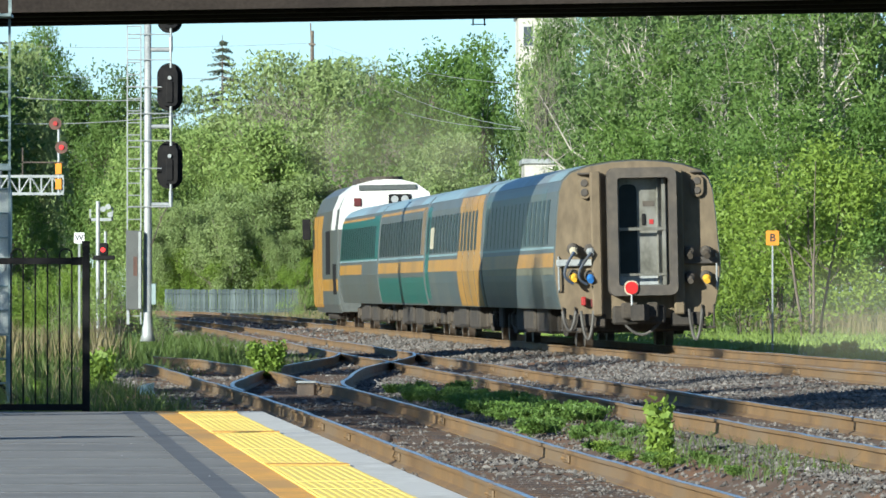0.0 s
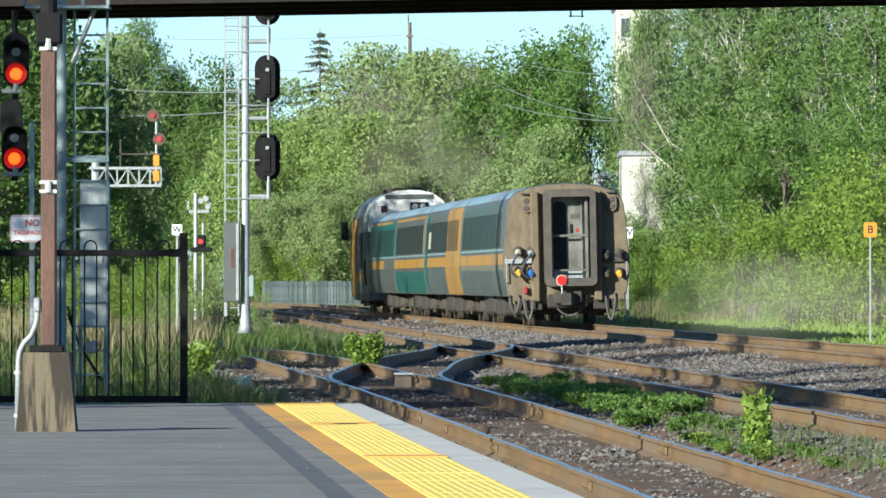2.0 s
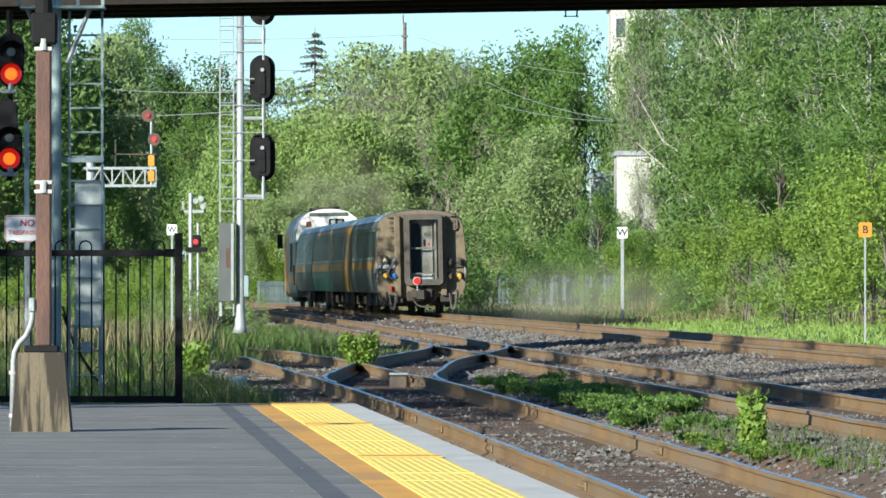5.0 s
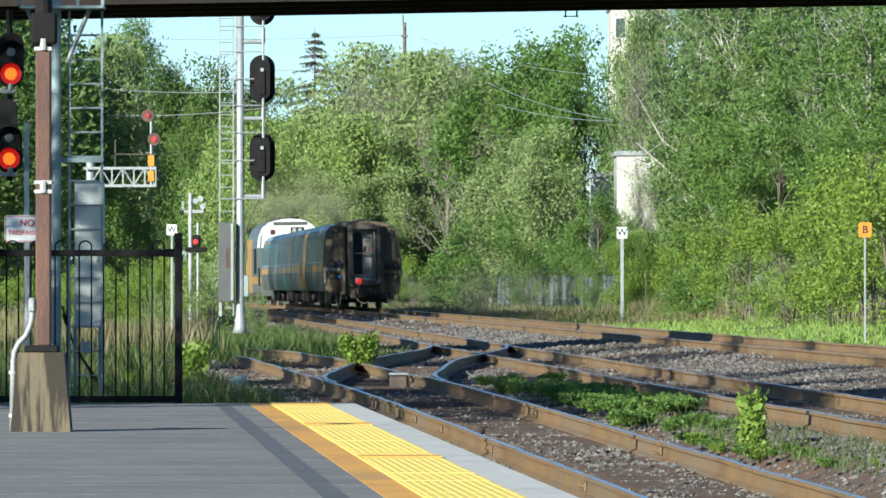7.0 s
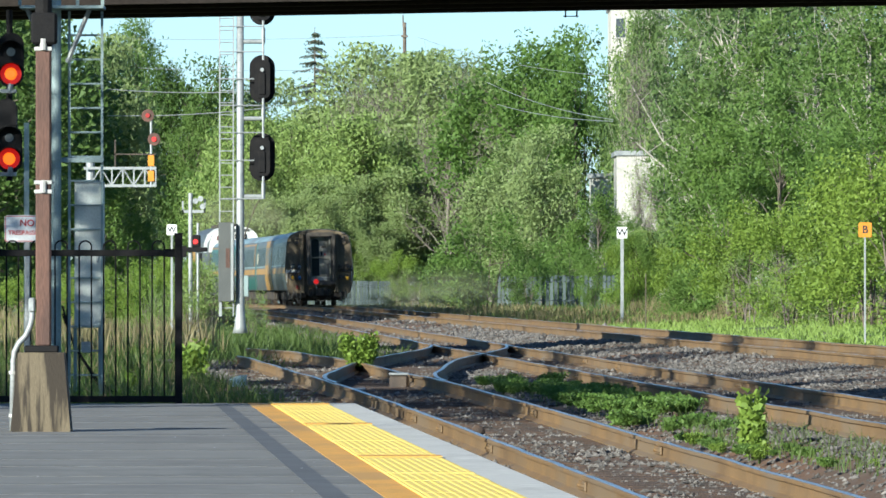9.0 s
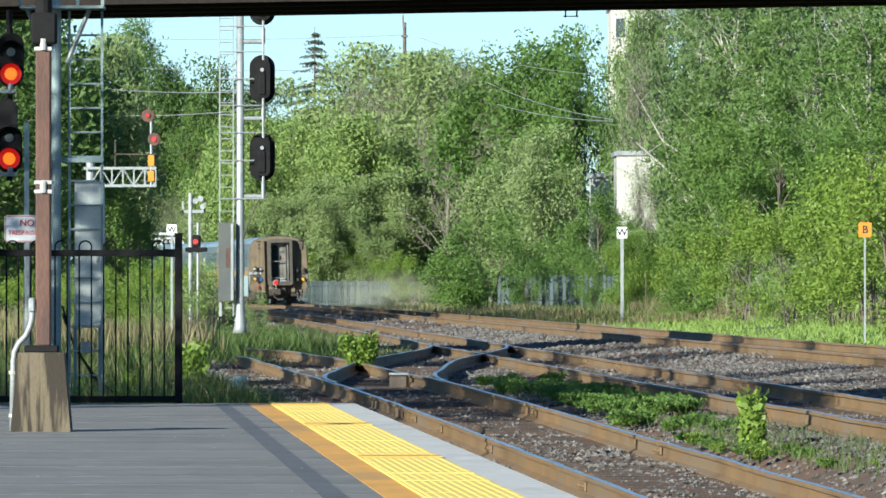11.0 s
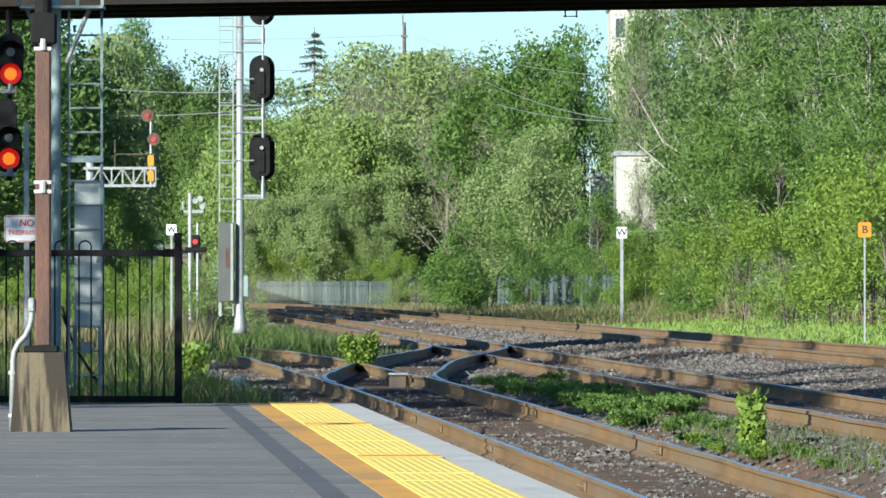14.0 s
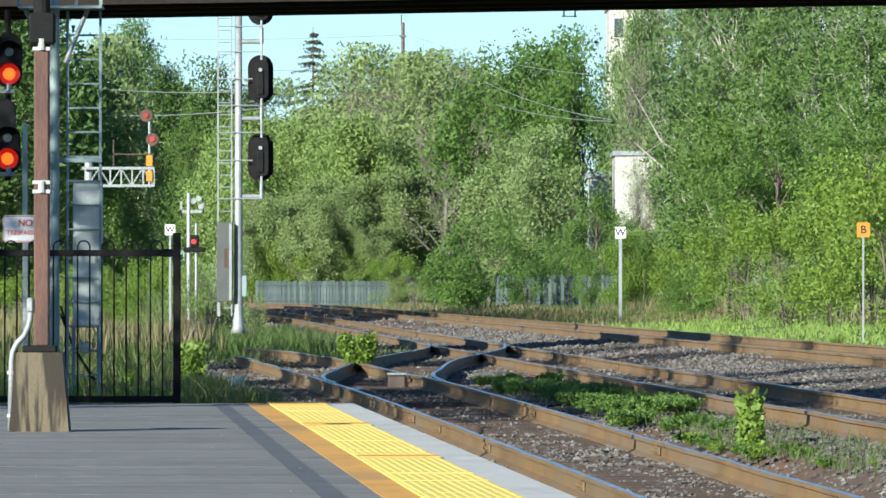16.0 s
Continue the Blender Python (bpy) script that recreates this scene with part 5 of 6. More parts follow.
def build_near_signal():
    y = 117.021
    sg = put("signal_mast", None, label="grey-green signal mast with ladder, cabinet and lit red lamps", category="railway signal")
    sg.matrix_basis = pose(-4.858, y, -0.4)
    part("mast", Solid().tube([(0, 0, 0), (0, 0, 6.5)], 0.066, 14).box(-0.16, -0.16, 0, 0.16, 0.16, 0.04), M_GREYGREEN, sg)
    build_ladder(sg, 0.163, 0.574, 0.12, 0.05, 5.106, 0.305, 0.016, M_GREYGREEN, 5.106 - 0.3)
    cab = part("cabinet", Solid().box(0.225, 0.16, 1.13, 0.592, 0.50, 2.97, 0.012), M_CABINET, sg, "grey equipment cabinet")
    part("cabinet_door", Solid().box(0.245, 0.148, 1.16, 0.575, 0.16, 2.94, 0.006), M_CABINET, cab)
    part("latch", Solid().box(0.50, 0.125, 1.95, 0.53, 0.15, 2.06, 0.004), M_GALV, cab)
    part("cabinet_leg", Solid().box(0.213, 0.2, 0.0, 0.255, 0.26, 1.13), M_GREYGREEN, sg)
    part("cabinet_leg", Solid().box(0.525, 0.2, 0.0, 0.567, 0.26, 1.13), M_GREYGREEN, sg)
    part("small_box", Solid().box(0.319, -0.12, 0.816, 0.461, 0.0, 0.957, 0.01), M_GALV, sg, "small pale box")
    part("crossbar", Solid().box(0, 0.06, 3.206, 0.596, 0.11, 3.27, 0.004), M_GREYGREEN, sg)
    zt = 5.128
    deck = part("work_platform", Solid().box(-0.44, -0.35, zt, 0.61, 0.4, zt + 0.04, 0.005), M_GREYGREEN, sg, "grey steel work platform")
    for x in (-62, -20, 40, 84):
        part("stanchion", Solid().box(x / 141 - 0.02, -0.35, zt + 0.04, x / 141 + 0.02, -0.31, zt + 1.0), M_GREYGREEN, deck)
    part("brace", Solid().tube([(0.426, -0.1, zt), (0.142, 0.0, 4.46)], 0.034, 6), M_GALV, sg)
    part("brace", Solid().tube([(-0.355, -0.1, zt), (-0.177, 0.0, 4.716)], 0.032, 6), M_GALV, sg)
    # heads on a side post
    part("side_post", Solid().tube([(-0.596, 0.25, 2.979), (-0.596, 0.25, zt)], 0.04, 8), M_BLACK, sg)
    for px, py, w, h, lights in ((19, 106, 46, 96, ((-0.177, True), (0.099, False))), (16, 264, 46, 86, ((-0.121, True), (0.142, False)))):
        signal_head(sg, px / 141 - 0.702, 0.05, (4.846 + 0.4) - py / 141, w / 141, h / 141, lights, -1)
    part("unlit_head", Solid().plate(oval(-0.631, 3.357 + 0.4, 0.27, 0.496, 0.12), "y", 0.02, 0.3), M_BLACK, sg, "unlit dark signal head")
    for py in (165, 312):
        part("arm", Solid().box(-0.745, 0.0, 4.846 + 0.4 - py / 141, -0.496, 0.06, 4.846 + 0.4 - (py - 7) / 141, 0.005), M_GALV, sg)
        part("arm_clamp", Solid().tube([(-0.582, 0.02, 4.846 + 0.42 - py / 141), (-0.567, 0.02, 4.846 + 0.46 - (py - 8) / 141)], 0.035, 8), M_GALV, sg)
    post = put("thin_post", None, label="thin grey steel post beside the signal", category="post")
    post.matrix_basis = pose(-5.758, 128.906, -0.4)
    part("shaft", Solid().box(-0.035, -0.03, 0, 0.035, 0.03, 3.906, 0.005), M_GREYGREEN, post)
    cable = put("ground_cable", None, label="black cables looping from the signal cabinet", category="cable")
    cable.matrix_basis = pose(-4.884, 119.565, -0.4)
    for k in range(2):
        part("cable", Solid().tube([(0.0, 0, 1.4 - 0.1 * k), (0.15, 0, 0.9), (0.45, 0, 0.45 - 0.05 * k), (0.9, 0, 0.1), (1.1, 0, 0.0)], 0.014, 6), M_BLACK, cable)


build_near_signal()


def build_far_signal():
    y = 235.714
    sg = put("signal_mast", None, label="tall galvanised three-head signal mast with ladder, seen from behind", category="railway signal")
    zb = -0.1
    sg.matrix_basis = pose(-5.129, y, zb)
    t = 8.443 - zb

    def z(py):
        return t - py / 70.0

    def x(px):
        return (px - 425) / 70.0
    part("mast", Solid().tube([(0, 0, z(590)), (0, 0, z(578)), (0, 0, z(545)), (0, 0, z(370)), (0, 0, z(-40))], [0.20, 0.15, 0.115, 0.105, 0.09], 14), M_GALV, sg, smooth=True)
    build_ladder(sg, x(389), x(413), -0.10, z(560), z(-30), 0.305, 0.017, M_GALV, z(-10))
    part("guard_rail", Solid().tube([(x(466), -0.1, z(352)), (x(466), -0.1, z(-30))], 0.032, 6), M_GALV, sg)
    for py in (47, 92, 140, 187, 235, 284, 352):
        part("guard_bar", Solid().tube([(x(388), -0.12, z(py)), (x(467), -0.12, z(py))], 0.018, 6), M_GALV, sg)
    for py in (74, 210, 348):
        part("head_bracket", Solid().tube([(0, 0, z(py)), (x(466), 0, z(py))], 0.055, 8).tube([(x(466), 0, z(py) - 0.05), (x(466), 0, z(py) + 0.35)], 0.05, 8), M_GALV, sg)
    for py in (2, 140, 278):
        hd = signal_head(sg, x(464), 0.12, z(py), 0.643, 1.214, (), 1, False)
        part("back_cover", Solid().box(x(458), -0.18, z(py + 28), x(470), -0.10, z(py - 10), 0.02), M_BLACK, hd)
        part("cover_bolt", Solid().tube([(x(464), -0.2, z(py - 16)), (x(464), -0.1, z(py - 16))], 0.05, 8), M_GALV, hd)
    cab = part("cabinet", Solid().box(x(387), -0.28, z(534), x(415), 0.0, z(394), 0.015), M_CASE, sg, "grey signal case")
    part("cabinet_edge", Solid().box(x(409), -0.30, z(532), x(414), -0.28, z(396), 0.006), M_GALV, cab)
    part("case_label", Solid().box(x(400), -0.292, z(474), x(407), -0.28, z(440)), M_POLE, cab, "faded tan plate")
    part("case_leg", Solid().box(x(390), -0.2, z(560), x(393), -0.1, z(534)), M_GALV, cab)
    part("stay", Solid().tube([(x(430), -0.05, z(425)), (x(450), -0.05, z(370)), (x(460), -0.05, z(352))], 0.015, 5), M_IRON, sg)
    part("small_box", Solid().box(x(432), -0.15, z(525), x(440), 0.0, z(488), 0.01), M_GREYGREEN, sg)


build_far_signal()


def build_sign(name, px_x, d, zc, size_w, size_h, ground, face, text, mat_text, post_w, label, text_size):
    sg = put(name, None, label=label, category="sign")
    sg.matrix_basis = pose(px_x, d, ground)
    part("post", Solid().box(-post_w / 2, 0.0, 0, post_w / 2, post_w, zc - ground + size_h / 2, 0.004), M_GALV, sg)
    pl = part("plate", Solid().plate(oval(0, zc - ground, size_w, size_h, 0.03, 3), "y", -0.012, -0.002), face, sg)
    writing(text, text_size, mat_text, pl, pose(0, -0.016, zc - ground, 90, 0, 0))
    return sg


build_sign("whistle_sign", -7.273, 250, 2.709, 0.273, 0.288, -0.3, M_SIGNWHITE, "W", M_LETTER, 0.06, "small white sign with a black W on a post", 0.22)
build_sign("whistle_sign", 6.604, 343.75, 3.133, 0.385, 0.417, -0.2, M_SIGNWHITE, "W", M_LETTER, 0.12, "white sign with a black W on a post", 0.36)
build_sign("letter_sign", 10.521, 232.394, 2.61, 0.324, 0.366, -0.2, M_SIGNORANGE, "B", M_LETTER, 0.045, "orange sign with a black B on a thin post", 0.27)


def build_warning_sign():
    sg = put("warning_sign", None, label="white no trespassing sign with red letters behind the fence", category="sign")
    zc = 1.942
    sg.matrix_basis = pose(-4.973, 111.486, -0.35)
    h = zc + 0.35
    part("post", Solid().box(-0.03, 0, 0, 0.03, 0.05, h + 0.15, 0.005), M_GALV, sg)
    pl = part("plate", Solid().plate(oval(0, h, 0.541, 0.324, 0.03, 3), "y", -0.012, -0.002), M_SIGNWHITE, sg)
    part("border", Solid().box(-0.262, -0.016, h + 0.145, 0.262, -0.012, h + 0.153).box(-0.262, -0.016, h - 0.153, 0.262, -0.012, h - 0.145)
         .box(-0.262, -0.016, h - 0.153, -0.254, -0.012, h + 0.153).box(0.254, -0.016, h - 0.153, 0.262, -0.012, h + 0.153), M_SIGNRED, pl)
    writing("NO", 0.11, M_SIGNRED, pl, pose(0, -0.016, h + 0.065, 90, 0, 0))
    writing("TRESPASSING", 0.075, M_SIGNRED, pl, pose(0, -0.016, h - 0.05, 90, 0, 0))


build_warning_sign()


def build_cantilever():
    """A signal arm far off on the left, with two target heads."""
    s = 56.0
    sg = put("signal_gantry", None, label="galvanised lattice signal arm with two round red signals", category="railway signal")
    sg.matrix_basis = pose(-11.143, 294.643, -0.3)
    z0, z1 = 4.354 + 0.3, 4.907 + 0.3
    xe = 2.071
    part("mast", Solid().tube([(0, 0, 0), (0, 0, z1 + 0.3)], 0.14, 10), M_GALV, sg)
    for z in (z0, z1):
        for y in (-0.3, 0.3):
            part("chord", Solid().box(-0.2, y - 0.035, z - 0.04, xe, y + 0.035, z + 0.04), M_GALV, sg)
    n = 6
    for i in range(n):
        a, b = xe * i / n, xe * (i + 1) / n
        part("lattice_bar", Solid().tube([(a, -0.3, z1 if i % 2 else z0), (b, -0.3, z0 if i % 2 else z1)], 0.025, 5), M_GALV, sg)
        part("lattice_post", Solid().box(b - 0.025, -0.32, z0, b + 0.025, -0.28, z1), M_GALV, sg)
    part("deck", Solid().box(xe - 1.3, -0.35, z1 + 0.42, xe, 0.35, z1 + 0.46).box(xe - 1.3, -0.35, z1 + 0.04, xe - 1.26, -0.3, z1 + 0.9), M_IRON, sg, "dark walkway")
    xs = 1.929
    part("head_post", Solid().tube([(xs, -0.3, z0), (xs, -0.3, 5.357 + z0 - 3.0)], 0.04, 8), M_GALV, sg)
    for px, py, lit in ((-0.107, 205, False), (0.089, 247, True)):
        z = 10.229 + 0.3 - py / s
        hd = part("target", Solid().tube([(xs + px, -0.36, z), (xs + px, -0.32, z)], 0.2, 20), M_POLE, sg, "round signal target")
        part("lamp", Solid().tube([(xs + px, -0.40, z), (xs + px, -0.36, z)], 0.075, 12), M_RED_FAR if lit else M_REDP, hd)
        part("target_bracket", Solid().tube([(xs, -0.3, z), (xs + px, -0.34, z)], 0.04, 6), M_GALV, hd)
    for py in (285, 312):
        z = 10.229 + 0.3 - py / s
        part("number_plate", Solid().box(xs - 0.1, -0.37, z - 0.17, xs + 0.1, -0.345, z + 0.17, 0.01), M_SIGNORANGE, sg, "small yellow plate")


build_cantilever()


def build_white_mast():
    sg = put("signal_post", None, label="white signal post with lamp brackets and a red light", category="railway signal")
    sg.matrix_basis = pose(-7.45, 275, -0.3)

    def z(py):
        return 9.633 + 0.3 - py / 60.0
    part("mast", Solid().tube([(0, 0, 0), (0, 0, z(342))], 0.065, 10), M_GALV, sg)
    part("second_mast", Solid().tube([(0.22, 0, 0), (0.22, 0, z(395))], 0.04, 8), M_GALV, sg)
    part("cross_arm", Solid().box(-0.25, -0.04, z(377), 0.45, 0.04, z(372)).box(-0.25, -0.04, z(356), -0.2, 0.04, z(377)).box(0.4, -0.04, z(352), 0.45, 0.04, z(377)), M_GALV, sg)
    for dx, py in ((0.15, 356), (0.3, 352), (0.36, 366)):
        part("lamp_unit", Solid().tube([(dx, -0.15, z(py)), (dx, 0.05, z(py))], [0.085, 0.07], 10), M_GALV, sg)
    hd = part("dwarf_head", Solid().box(0.05, -0.12, z(438), 0.3, 0.1, z(416), 0.03), M_BLACK, sg, "black lamp housing")
    part("red_lamp", Solid().tube([(0.15, -0.14, z(428)), (0.15, -0.12, z(428))], 0.075, 14), M_RED_FAR, hd, "lit red lamp")
    part("switch_box", Solid().box(-0.15, -0.15, z(446), 0.5, 0.15, z(438), 0.02), M_BLACK, sg)


build_white_mast()


# ---- fence along the railway's edge beyond the curve ----
def build_palisade():
    slat = Solid().plate([(-0.085, 0), (0.085, 0), (0.085, 1.64), (-0.085, 1.64)], "y", -0.012, 0.012).mesh("slat", M_PALISADE)
    rng = random.Random(6)
    for pts in (((-12.185, 611.111), (-3.228, 578.947)), ((3, 515.625), (10.583, 458.333))):
        fe = put("boundary_fence", None, label="grey upright-slatted metal fence behind the tracks", category="fence")
        (xa, ya), (xb, yb) = pts
        n = int((xb - xa) / 0.20)
        g = ground_at(xa, ya)
        fe.matrix_basis = pose(xa, ya, g + 0.02)
        ang = math.degrees(math.atan2(yb - ya, xb - xa))
        for i in range(n):
            u = (i + 0.5) / n
            put("slat", slat, fe, pose((xb - xa) * u, (yb - ya) * u + rng.uniform(-.02, .02), rng.uniform(-.03, .03), 0, rng.uniform(-1, 1), rng.uniform(-8, 8)))
        for z in (0.35, 1.35):
            part("rail", Solid().tube([(0, 0.05, z), (xb - xa, yb - ya + 0.05, z)], 0.03, 5), M_PALISADE, fe)


build_palisade()

# ---- pale buildings among the trees ----
M_RENDER = material("pale_render", (0.47, 0.45, 0.40), (0.38, 0.365, 0.32), 0.85, scale=0.4, fine=6)
M_SHADEGLASS = material("window_glass", (0.05, 0.06, 0.07), (0.08, 0.09, 0.10), 0.15)


def build_building(x0, x1, y0, y1, top, label, storeys, flat=True, across=3):
    b = put("building", None, label=label, category="building")
    cx, cy = (x0 + x1) / 2, (y0 + y1) / 2
    b.matrix_basis = pose(cx, cy, -0.4)
    w, dpt = (x1 - x0) / 2, (y1 - y0) / 2
    wall = part("wall", Solid().box(-w, -dpt, 0, w, dpt, top), M_RENDER, b)
    part("roof", Solid().box(-w - 0.15, -dpt - 0.15, top, w + 0.15, dpt + 0.15, top + 0.3, 0.03), M_GALV if flat else M_POLE, b)
    h = top / max(storeys, 1)
    for i in range(storeys):
        for k in range(across):
            cxw = -w + 2 * w * (k + 0.5) / across
            ww = 2 * w / across * 0.28
            win = part("window", Solid().box(cxw - ww, -dpt - 0.03, h * i + h * 0.3, cxw + ww, -dpt + 0.02, h * i + h * 0.78), M_WHITE, wall)
            part("pane", Solid().box(cxw - ww + 0.06, -dpt - 0.04, h * i + h * 0.3 + 0.06, cxw + ww - 0.06, -dpt - 0.03, h * i + h * 0.78 - 0.06), M_SHADEGLASS, win)
    return b


build_building(11.462, 15.385, 636, 648, 19.992 + 0.4, "tall pale rendered apartment block behind the trees", 7)
build_building(10.267, 13.367, 550, 560, 8.767 + 0.4, "low white rendered house behind the trees", 0)
build_building(9.30, 10.62, 586, 592, 7.85 + 0.4, "small white annex with a flat roof", 2, True, 1)


# ---- wires and poles over the woods ----
def build_wires():
    p = put("utility_pole", None, label="weathered wooden utility pole above the woods", category="utility pole")
    p.matrix_basis = pose(-2.833, 687.5, -0.3)
    h = 20.467 + 0.3
    part("shaft", Solid().tube([(0, 0, 0), (0, 0, h)], [0.22, 0.13], 8), M_BARK, p)
    part("pin", Solid().tube([(-0.1, 0, h - 0.3), (-0.12, 0, h + 0.55)], 0.06, 6), M_BARK, p)
    part("crossarm", Solid().box(-0.25, -0.3, h - 1.1, 0.25, -0.1, h - 0.95), M_BARK, p)
    for a, b, sag in ((((-2.833, 687.5, 19.55)), ((-24.75, 687.5, 19.3)), 0.2), (((-2.833, 687.5, 17.217)), ((-24.75, 687.5, 17.217)), 0.3), (((-1.833, 687.5, 19.383)), ((10.033, 550, 13.467)), 0.5), (((2.533, 550, 13.133)), ((8.361, 458.333, 9.3)), 0.3), (((3.2, 550, 11.8)), ((7.921, 434.211, 8.8)), 0.2),
                      (((-11.423, 317.308, 7.877)), ((-5.846, 317.308, 7.838)), 0.1), (((-11.423, 317.308, 6.973)), ((-5.846, 317.308, 7.262)), 0.1)):
        a, b = Vector(a), Vector(b)
        w = put("overhead_wire", None, label="thin grey overhead wire above the trees", category="wire")
        w.matrix_basis = Matrix.Translation(a)
        pts = [(b - a) * u - Vector((0, 0, sag * 4 * u * (1 - u))) for u in np.linspace(0, 1, 9)]
        part("strand", Solid().tube(pts, 0.016, 4), M_GALV, w)


build_wires()


# ---- grass, straw and weeds ----
L_LAWN = leaf_material("lawn_blades", (0.16, 0.245, 0.045), (0.25, 0.34, 0.08), 0.35)


def blades(seed, spots, hmin, hmax, width, lean=0.35):
    """Upright tapering blades at spots (x, y, z)."""
    rng = np.random.default_rng(seed)
    p = np.asarray(spots, float)
    n = len(p)
    h = rng.uniform(hmin, hmax, (n, 1))
    a = rng.uniform(0, 6.28, n)
    side = np.stack([np.cos(a), np.sin(a), np.zeros(n)], 1) * width * rng.uniform(0.6, 1.3, (n, 1))
    bend = rng.normal(0, lean, (n, 3)) * h
    bend[:, 2] = 0
    up = np.array([(0, 0, 1.0)])
    mid = p + up * h * 0.6 + bend * 0.35
    tip = p + up * h + bend
    v = np.stack([p - side, p + side, mid - side * 0.7, mid + side * 0.7, tip], 1).reshape(-1, 3)
    k = np.arange(n)[:, None] * 5
    f = [tuple(q) for q in (k + np.array([(0, 1, 3, 2)])).tolist()] + [tuple(q) for q in (k + np.array([(2, 3, 4)])).tolist()]
    return v.tolist(), f


def scatter(seed, count, x_of, y0, y1, patch=0.0):
    """Random spots on the ground; x_of(y, u) gives the place across, patch leaves gaps."""
    rng = random.Random(seed)
    out = []
    while len(out) < count:
        y = rng.uniform(y0, y1)
        x = x_of(y, rng.random())
        if patch and noise.noise((x * 0.35, y * 0.12, seed)) < patch - 0.5 + rng.uniform(-.2, .2):
            continue
        out.append((x, y, ground_at(x, y) - 0.03))
    return out


CA = {round(p[1]): p[0] for p in centre_a}
CB = {round(p[1]): p[0] for p in centre_b}


def left_edge(y):
    return CA[round(y)] - 2.2 if y < 158 else (CA[round(y)] - 0.3 if y < 174 else CB[round(y)] - 1.9)


def add_grass(label, spots, h0, h1, w, mat, seed, lean=0.35):
    v, f = blades(seed, spots, h0, h1, w, lean)
    put("grass", mesh("grass", v, f, mat), label=label, category="grass", kind="stuff")


add_grass("tall green grass behind the platform fence", scatter(1, 11000, lambda y, u: left_edge(y) - 10 * u ** 1.3 + 0.4, 105.5, 140, 0.3), 0.22, 0.62, 0.009, L_GRASS, 1)
add_grass("green grass along the near side of the tracks", scatter(2, 22000, lambda y, u: left_edge(y) - 14 * u ** 1.2 + 0.5, 140, 300, 0.2), 0.25, 0.6, 0.016, L_GRASS, 2)
add_grass("dry straw-coloured grass on the near side", scatter(3, 10000, lambda y, u: left_edge(y) - 3 - 16 * u, 190, 320, 0.45), 0.4, 1.1, 0.014, L_STRAW, 3, 0.22)
add_grass("dry stalks behind the platform fence", scatter(4, 2200, lambda y, u: left_edge(y) - 9 * u, 108, 160, 0.45), 0.3, 0.85, 0.006, L_STRAW, 4, 0.4)
add_grass("bright green grass beyond the far track", scatter(5, 46000, lambda y, u: line_c(y) + 2.9 + 13 * u, 170, 400, 0.05), 0.06, 0.2, 0.026, L_LAWN, 5)
add_grass("dry tall grass under the far trees", scatter(6, 9000, lambda y, u: line_c(y) + 12.5 + 7 * u, 240, 430, 0.45), 0.3, 0.9, 0.014, L_STRAW, 6, 0.25)
add_grass("grass between the far curve and the fence", scatter(7, 9000, lambda y, u: line_c(y) + 2.8 + 12 * u, 330, 560, 0.25), 0.12, 0.3, 0.025, L_GRASS, 7)
for y0, y1, n in ((74, 92, 900), (92, 126, 900)):
    add_grass("thin grass growing in the ballast between tracks", [((CA[round(q[1])] + 1.95 + 0.9 * (q[0] - 0.5)), q[1], -0.24) for q in [(random.random(), random.uniform(y0, y1)) for _ in range(n)]], 0.08, 0.26, 0.005, L_GRASS, n + 3)
add_grass("straw grass along the far curve", scatter(8, 5000, lambda y, u: line_c(y) + 2.8 + 9 * u, 330, 560, 0.45), 0.2, 0.45, 0.022, L_STRAW, 8)


def build_weed(seed, h, w, leafs, size, mat, label):
    rng = np.random.default_rng(seed)
    wd = put("weed", None, label=label, category="weed", group="weeds between the tracks")
    tips = []
    for _ in range(6):
        a, r = rng.uniform(0, 6.28), w * 0.5 * rng.uniform(0.15, 1)
        top = Vector((r * math.cos(a), r * math.sin(a), h * rng.uniform(0.55, 1.0)))
        part("stem", Solid().tube([(0.2 * top.x, 0.2 * top.y, -0.03), (0.6 * top.x, 0.6 * top.y, top.z * 0.6), top], [0.006, 0.005, 0.002], 4), L_GRASS, wd)
        for u in np.linspace(0.2, 1, 9):
            tips.append(tuple(Vector((0.2 * top.x, 0.2 * top.y, 0)).lerp(top, u)))
    v, f = leaves(rng, tips, (w * 0.09, w * 0.09, h * 0.07), leafs, size)
    v[:, 2] = np.maximum(v[:, 2], 0.0)
    put("foliage", mesh("foliage", v.tolist(), f.tolist(), mat), wd)
    return wd


WEEDS = {
    "low": build_weed(1, 0.2, 0.5, 16, 0.05, L_BUSH, "low green weeds in the track ballast"),
    "mid": build_weed(2, 0.28, 0.5, 14, 0.055, L_LIME, "light green weeds in the track ballast"),
    "tall": build_weed(3, 0.60, 0.34, 9, 0.085, L_LIME, "tall leafy weed standing between the tracks"),
    "clump": build_weed(4, 0.5, 0.62, 40, 0.075, L_LIME, "round leafy clump growing in the turnout"),
}


def weed(kind, x, y, z, k=1.0):
    copy_thing(WEEDS[kind], Matrix.Translation((x, y, z)) @ Matrix.Rotation(x * 7 + y, 4, "Z") @ Matrix.Diagonal((k, k, k, 1)))


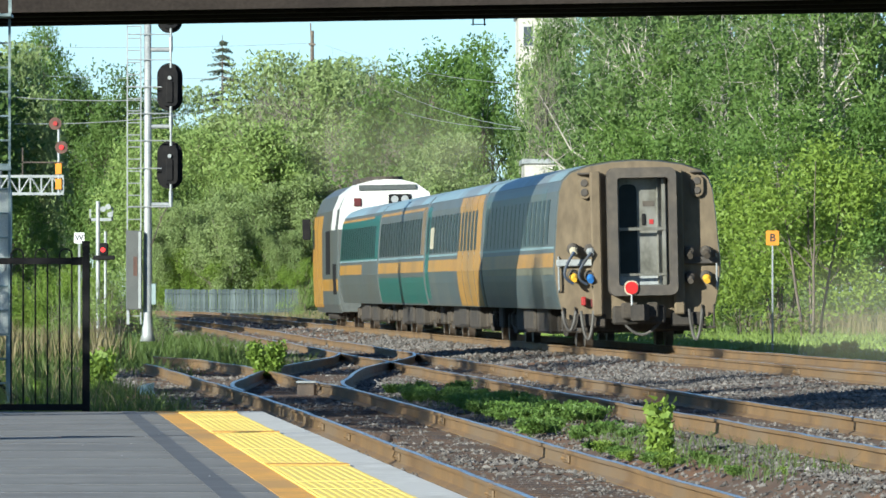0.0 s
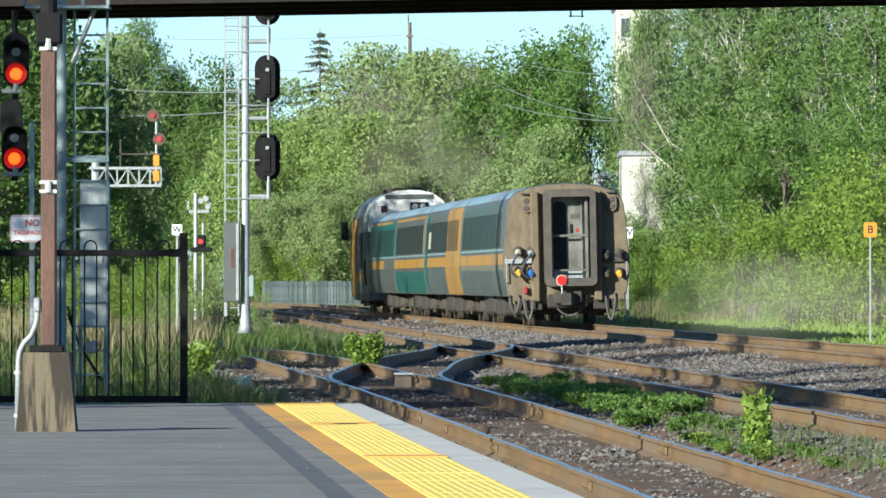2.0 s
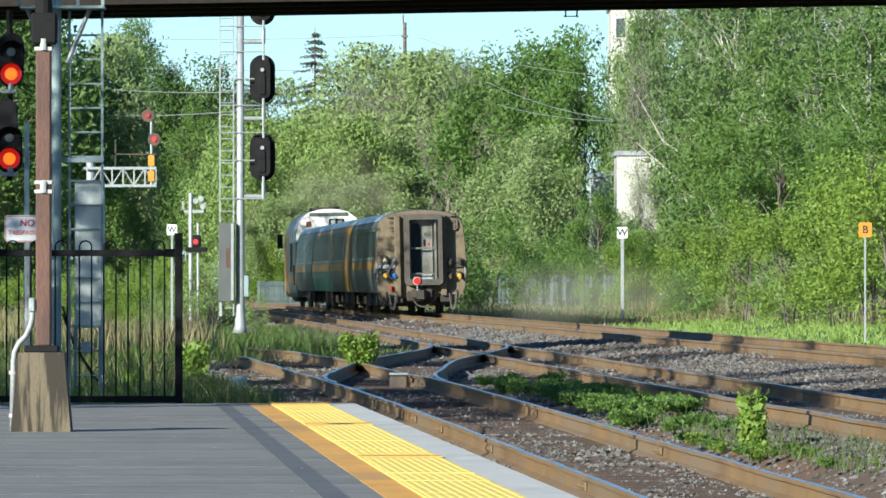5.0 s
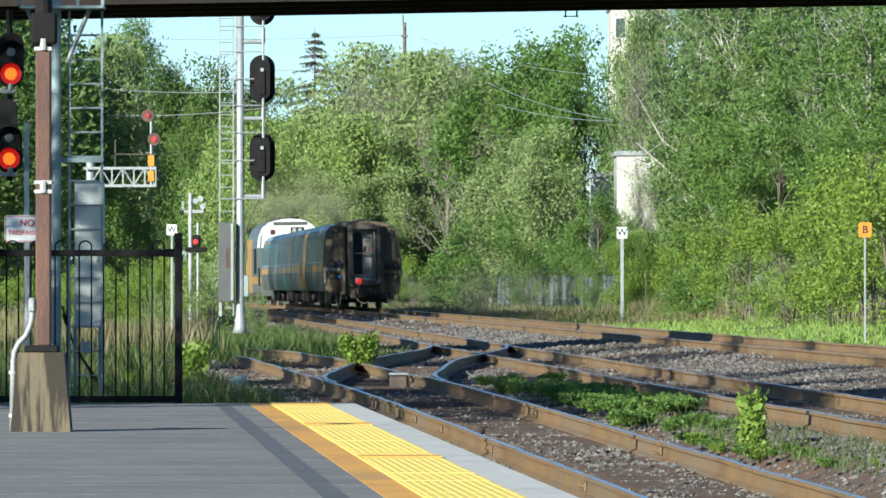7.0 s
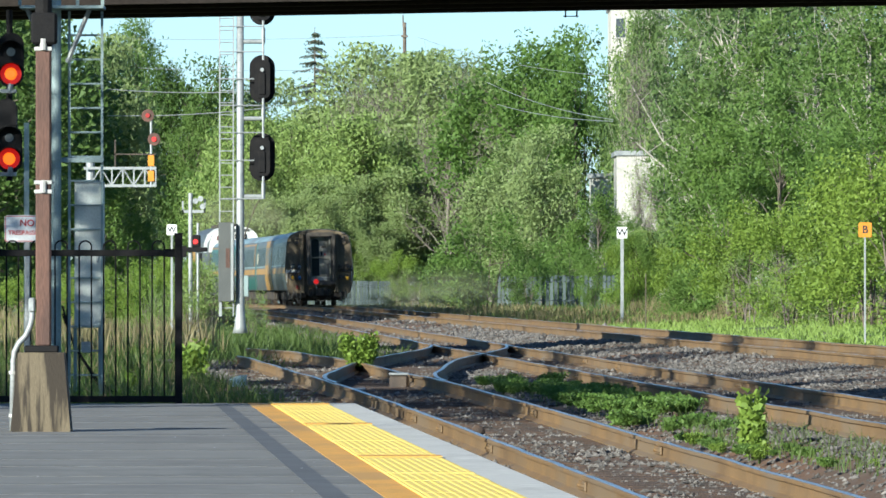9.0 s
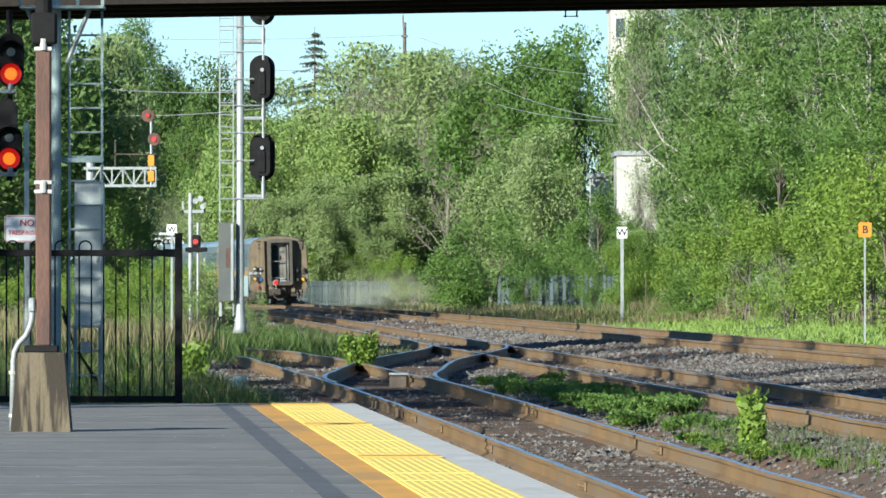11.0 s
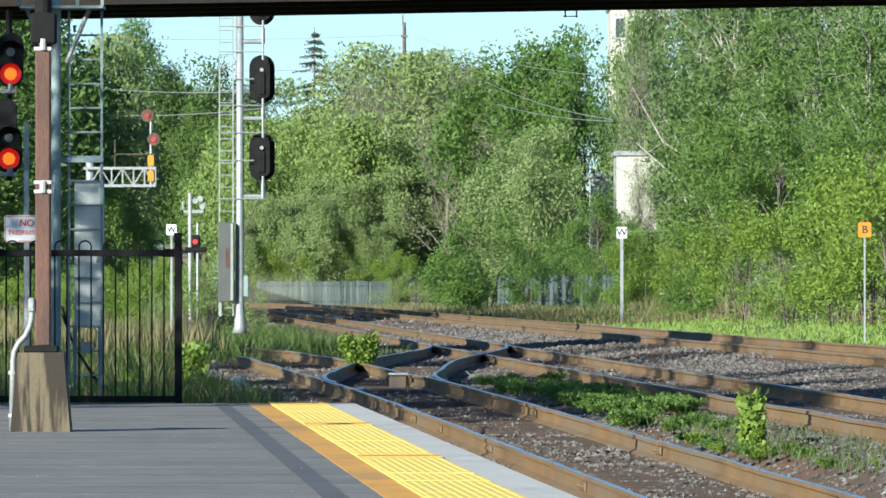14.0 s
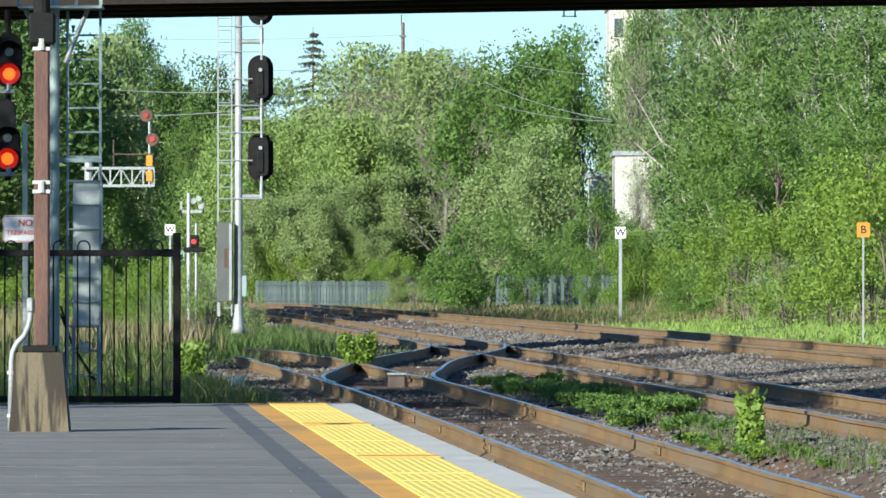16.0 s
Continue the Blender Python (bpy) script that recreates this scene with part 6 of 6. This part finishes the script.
def build_weeds():
    rng = random.Random(12)
    weed("clump", -1.286, 147.321, -0.06, 1.02)
    weed("tall", 2.776, 84.184, -0.28, 1.0)
    weed("tall", 2.805, 82.5, -0.28, 0.8)
    weed("mid", -1.107, 110, -0.28, 0.5)
    # along the strip between the first two tracks
    for _ in range(105):
        y = rng.uniform(76, 104) if rng.random() < 0.4 else rng.uniform(100, 128)
        mid = (min(centre_a, key=lambda q: abs(q[1] - y))[0] + min(centre_b, key=lambda q: abs(q[1] - y))[0]) / 2
        near = y < 92
        k = rng.uniform(0.22, 0.48) if near else rng.uniform(0.45, 0.95)
        weed("mid" if rng.random() < (0.3 if near else 0.06) else "low", mid + rng.uniform(-0.6, 0.6), y, -0.22 + (0.12 if y > 100 else 0), k)
    for _ in range(26):
        y = rng.uniform(107, 128)
        weed(rng.choice(("mid", "low", "tall")), left_edge(y) - rng.uniform(-0.2, 6.5), y, -0.42, rng.uniform(0.6, 1.2))
    for px, s in ((340, 120), (332, 118), (350, 110), (136, 150), (30, 150), (205, 148), (240, 150)):
        weed("tall", (px - 784) / s, 16500.0 / s, -0.42, 1.3 if px > 300 else 0.7)
    for _ in range(10):
        y = rng.uniform(150, 230)
        weed("clump", line_c(y) + rng.uniform(4, 9), y, -0.3, rng.uniform(0.5, 0.9))
    for ob in WEEDS.values():
        remove(ob)


build_weeds()


# ---- small things on the ballast ----
def build_small_things():
    rock = put("rock", None, label="brown rounded rock lying between the rails", category="rock")
    rock.matrix_basis = pose(0.366, 95.93, -0.27)
    bm = bmesh.new()
    bmesh.ops.create_icosphere(bm, subdivisions=2, radius=0.07)
    for v in bm.verts:
        v.co *= 1 + 0.35 * noise.noise(v.co * 14)
        v.co.z *= 0.8
    me = bpy.data.meshes.new("stone")
    bm.to_mesh(me)
    bm.free()
    me.materials.append(M_TIE)
    put("stone", me, rock, pose(0, 0, 0.05))
    box = put("switch_machine", None, label="dark steel switch machine box between the rails", category="switch machine")
    box.matrix_basis = pose(-0.609, 128.906, -0.2)
    part("case", Solid().box(-0.13, -0.3, 0, 0.13, 0.3, 0.22, 0.03), M_IRON, box)
    part("lid", Solid().box(-0.14, -0.31, 0.22, 0.14, 0.31, 0.25, 0.01), M_GALV, box, "pale metal lid")
    part("cover_plate", Solid().box(0.14, -0.25, 0, 0.55, 0.25, 0.12, 0.02), M_IRON, box)
    plate = put("crossing_plate", None, label="pale metal plate beside the turnout rails", category="plate")
    plate.matrix_basis = pose(-1.214, 125.954, -0.16)
    part("sheet", Solid().box(-0.16, -0.8, 0, 0.16, 0.8, 0.03, 0.005), M_GALV, plate)
    heap = put("rubble_heap", None, label="small heap of dark stones beside the line", category="rubble")
    heap.matrix_basis = pose(5.036, 294.643, -0.3)
    rng = random.Random(4)
    s = Solid()
    for _ in range(60):
        x, y = rng.gauss(0, 0.22), rng.gauss(0, 0.3)
        r = rng.uniform(0.05, 0.1)
        z = max(0, 0.3 - abs(x) * 0.6) * rng.random()
        s.add([(x + r, y, z), (x - r, y, z), (x, y + r, z), (x, y - r, z), (x, y, z + r), (x, y, z - r)], [(0, 2, 4), (2, 1, 4), (1, 3, 4), (3, 0, 4), (2, 0, 5), (1, 2, 5), (3, 1, 5), (0, 3, 5)])
    part("stones", s, M_STONE, heap)
    litter = put("plastic_bag", None, label="pale blue plastic bag caught in the grass", category="litter")
    litter.matrix_basis = pose(-2.805, 128.906, -0.25)
    bm = bmesh.new()
    bmesh.ops.create_icosphere(bm, subdivisions=2, radius=0.14)
    for v in bm.verts:
        v.co *= 1 + 0.7 * noise.noise(v.co * 11)
    me = bpy.data.meshes.new("film_plastic")
    bm.to_mesh(me)
    bm.free()
    me.materials.append(M_PALEBLUE)
    put("bag", me, litter, pose(0, 0, 0.12))
    flecks = Solid()
    rng = random.Random(21)
    for _ in range(26):
        y = rng.uniform(57, 103)
        x, r = platform_edge(y) - rng.uniform(1.3, 5.5), rng.uniform(0.003, 0.007)
        z = 0.024 - 0.05 * y / 104
        flecks.add([(x - r, y - 0.05, z), (x + r, y - 0.03, z), (x, y + 0.05, z), (x, y, z + r * 1.4)], [(0, 1, 3), (1, 2, 3), (2, 0, 3), (2, 1, 0)])
    put("litter", flecks.mesh("litter", M_WHITE), label="tiny pale scraps of litter on the platform", category="litter", kind="stuff")
    marker = put("marker_stake", None, label="thin dark stake in the verge grass", category="stake")
    marker.matrix_basis = pose(6.19, 284.483, -0.3)
    part("rod", Solid().tube([(0, 0, 0), (0, 0, 1.862)], 0.018, 6), M_IRON, marker)


build_small_things()

build_ballast()
build_ties()
motions()
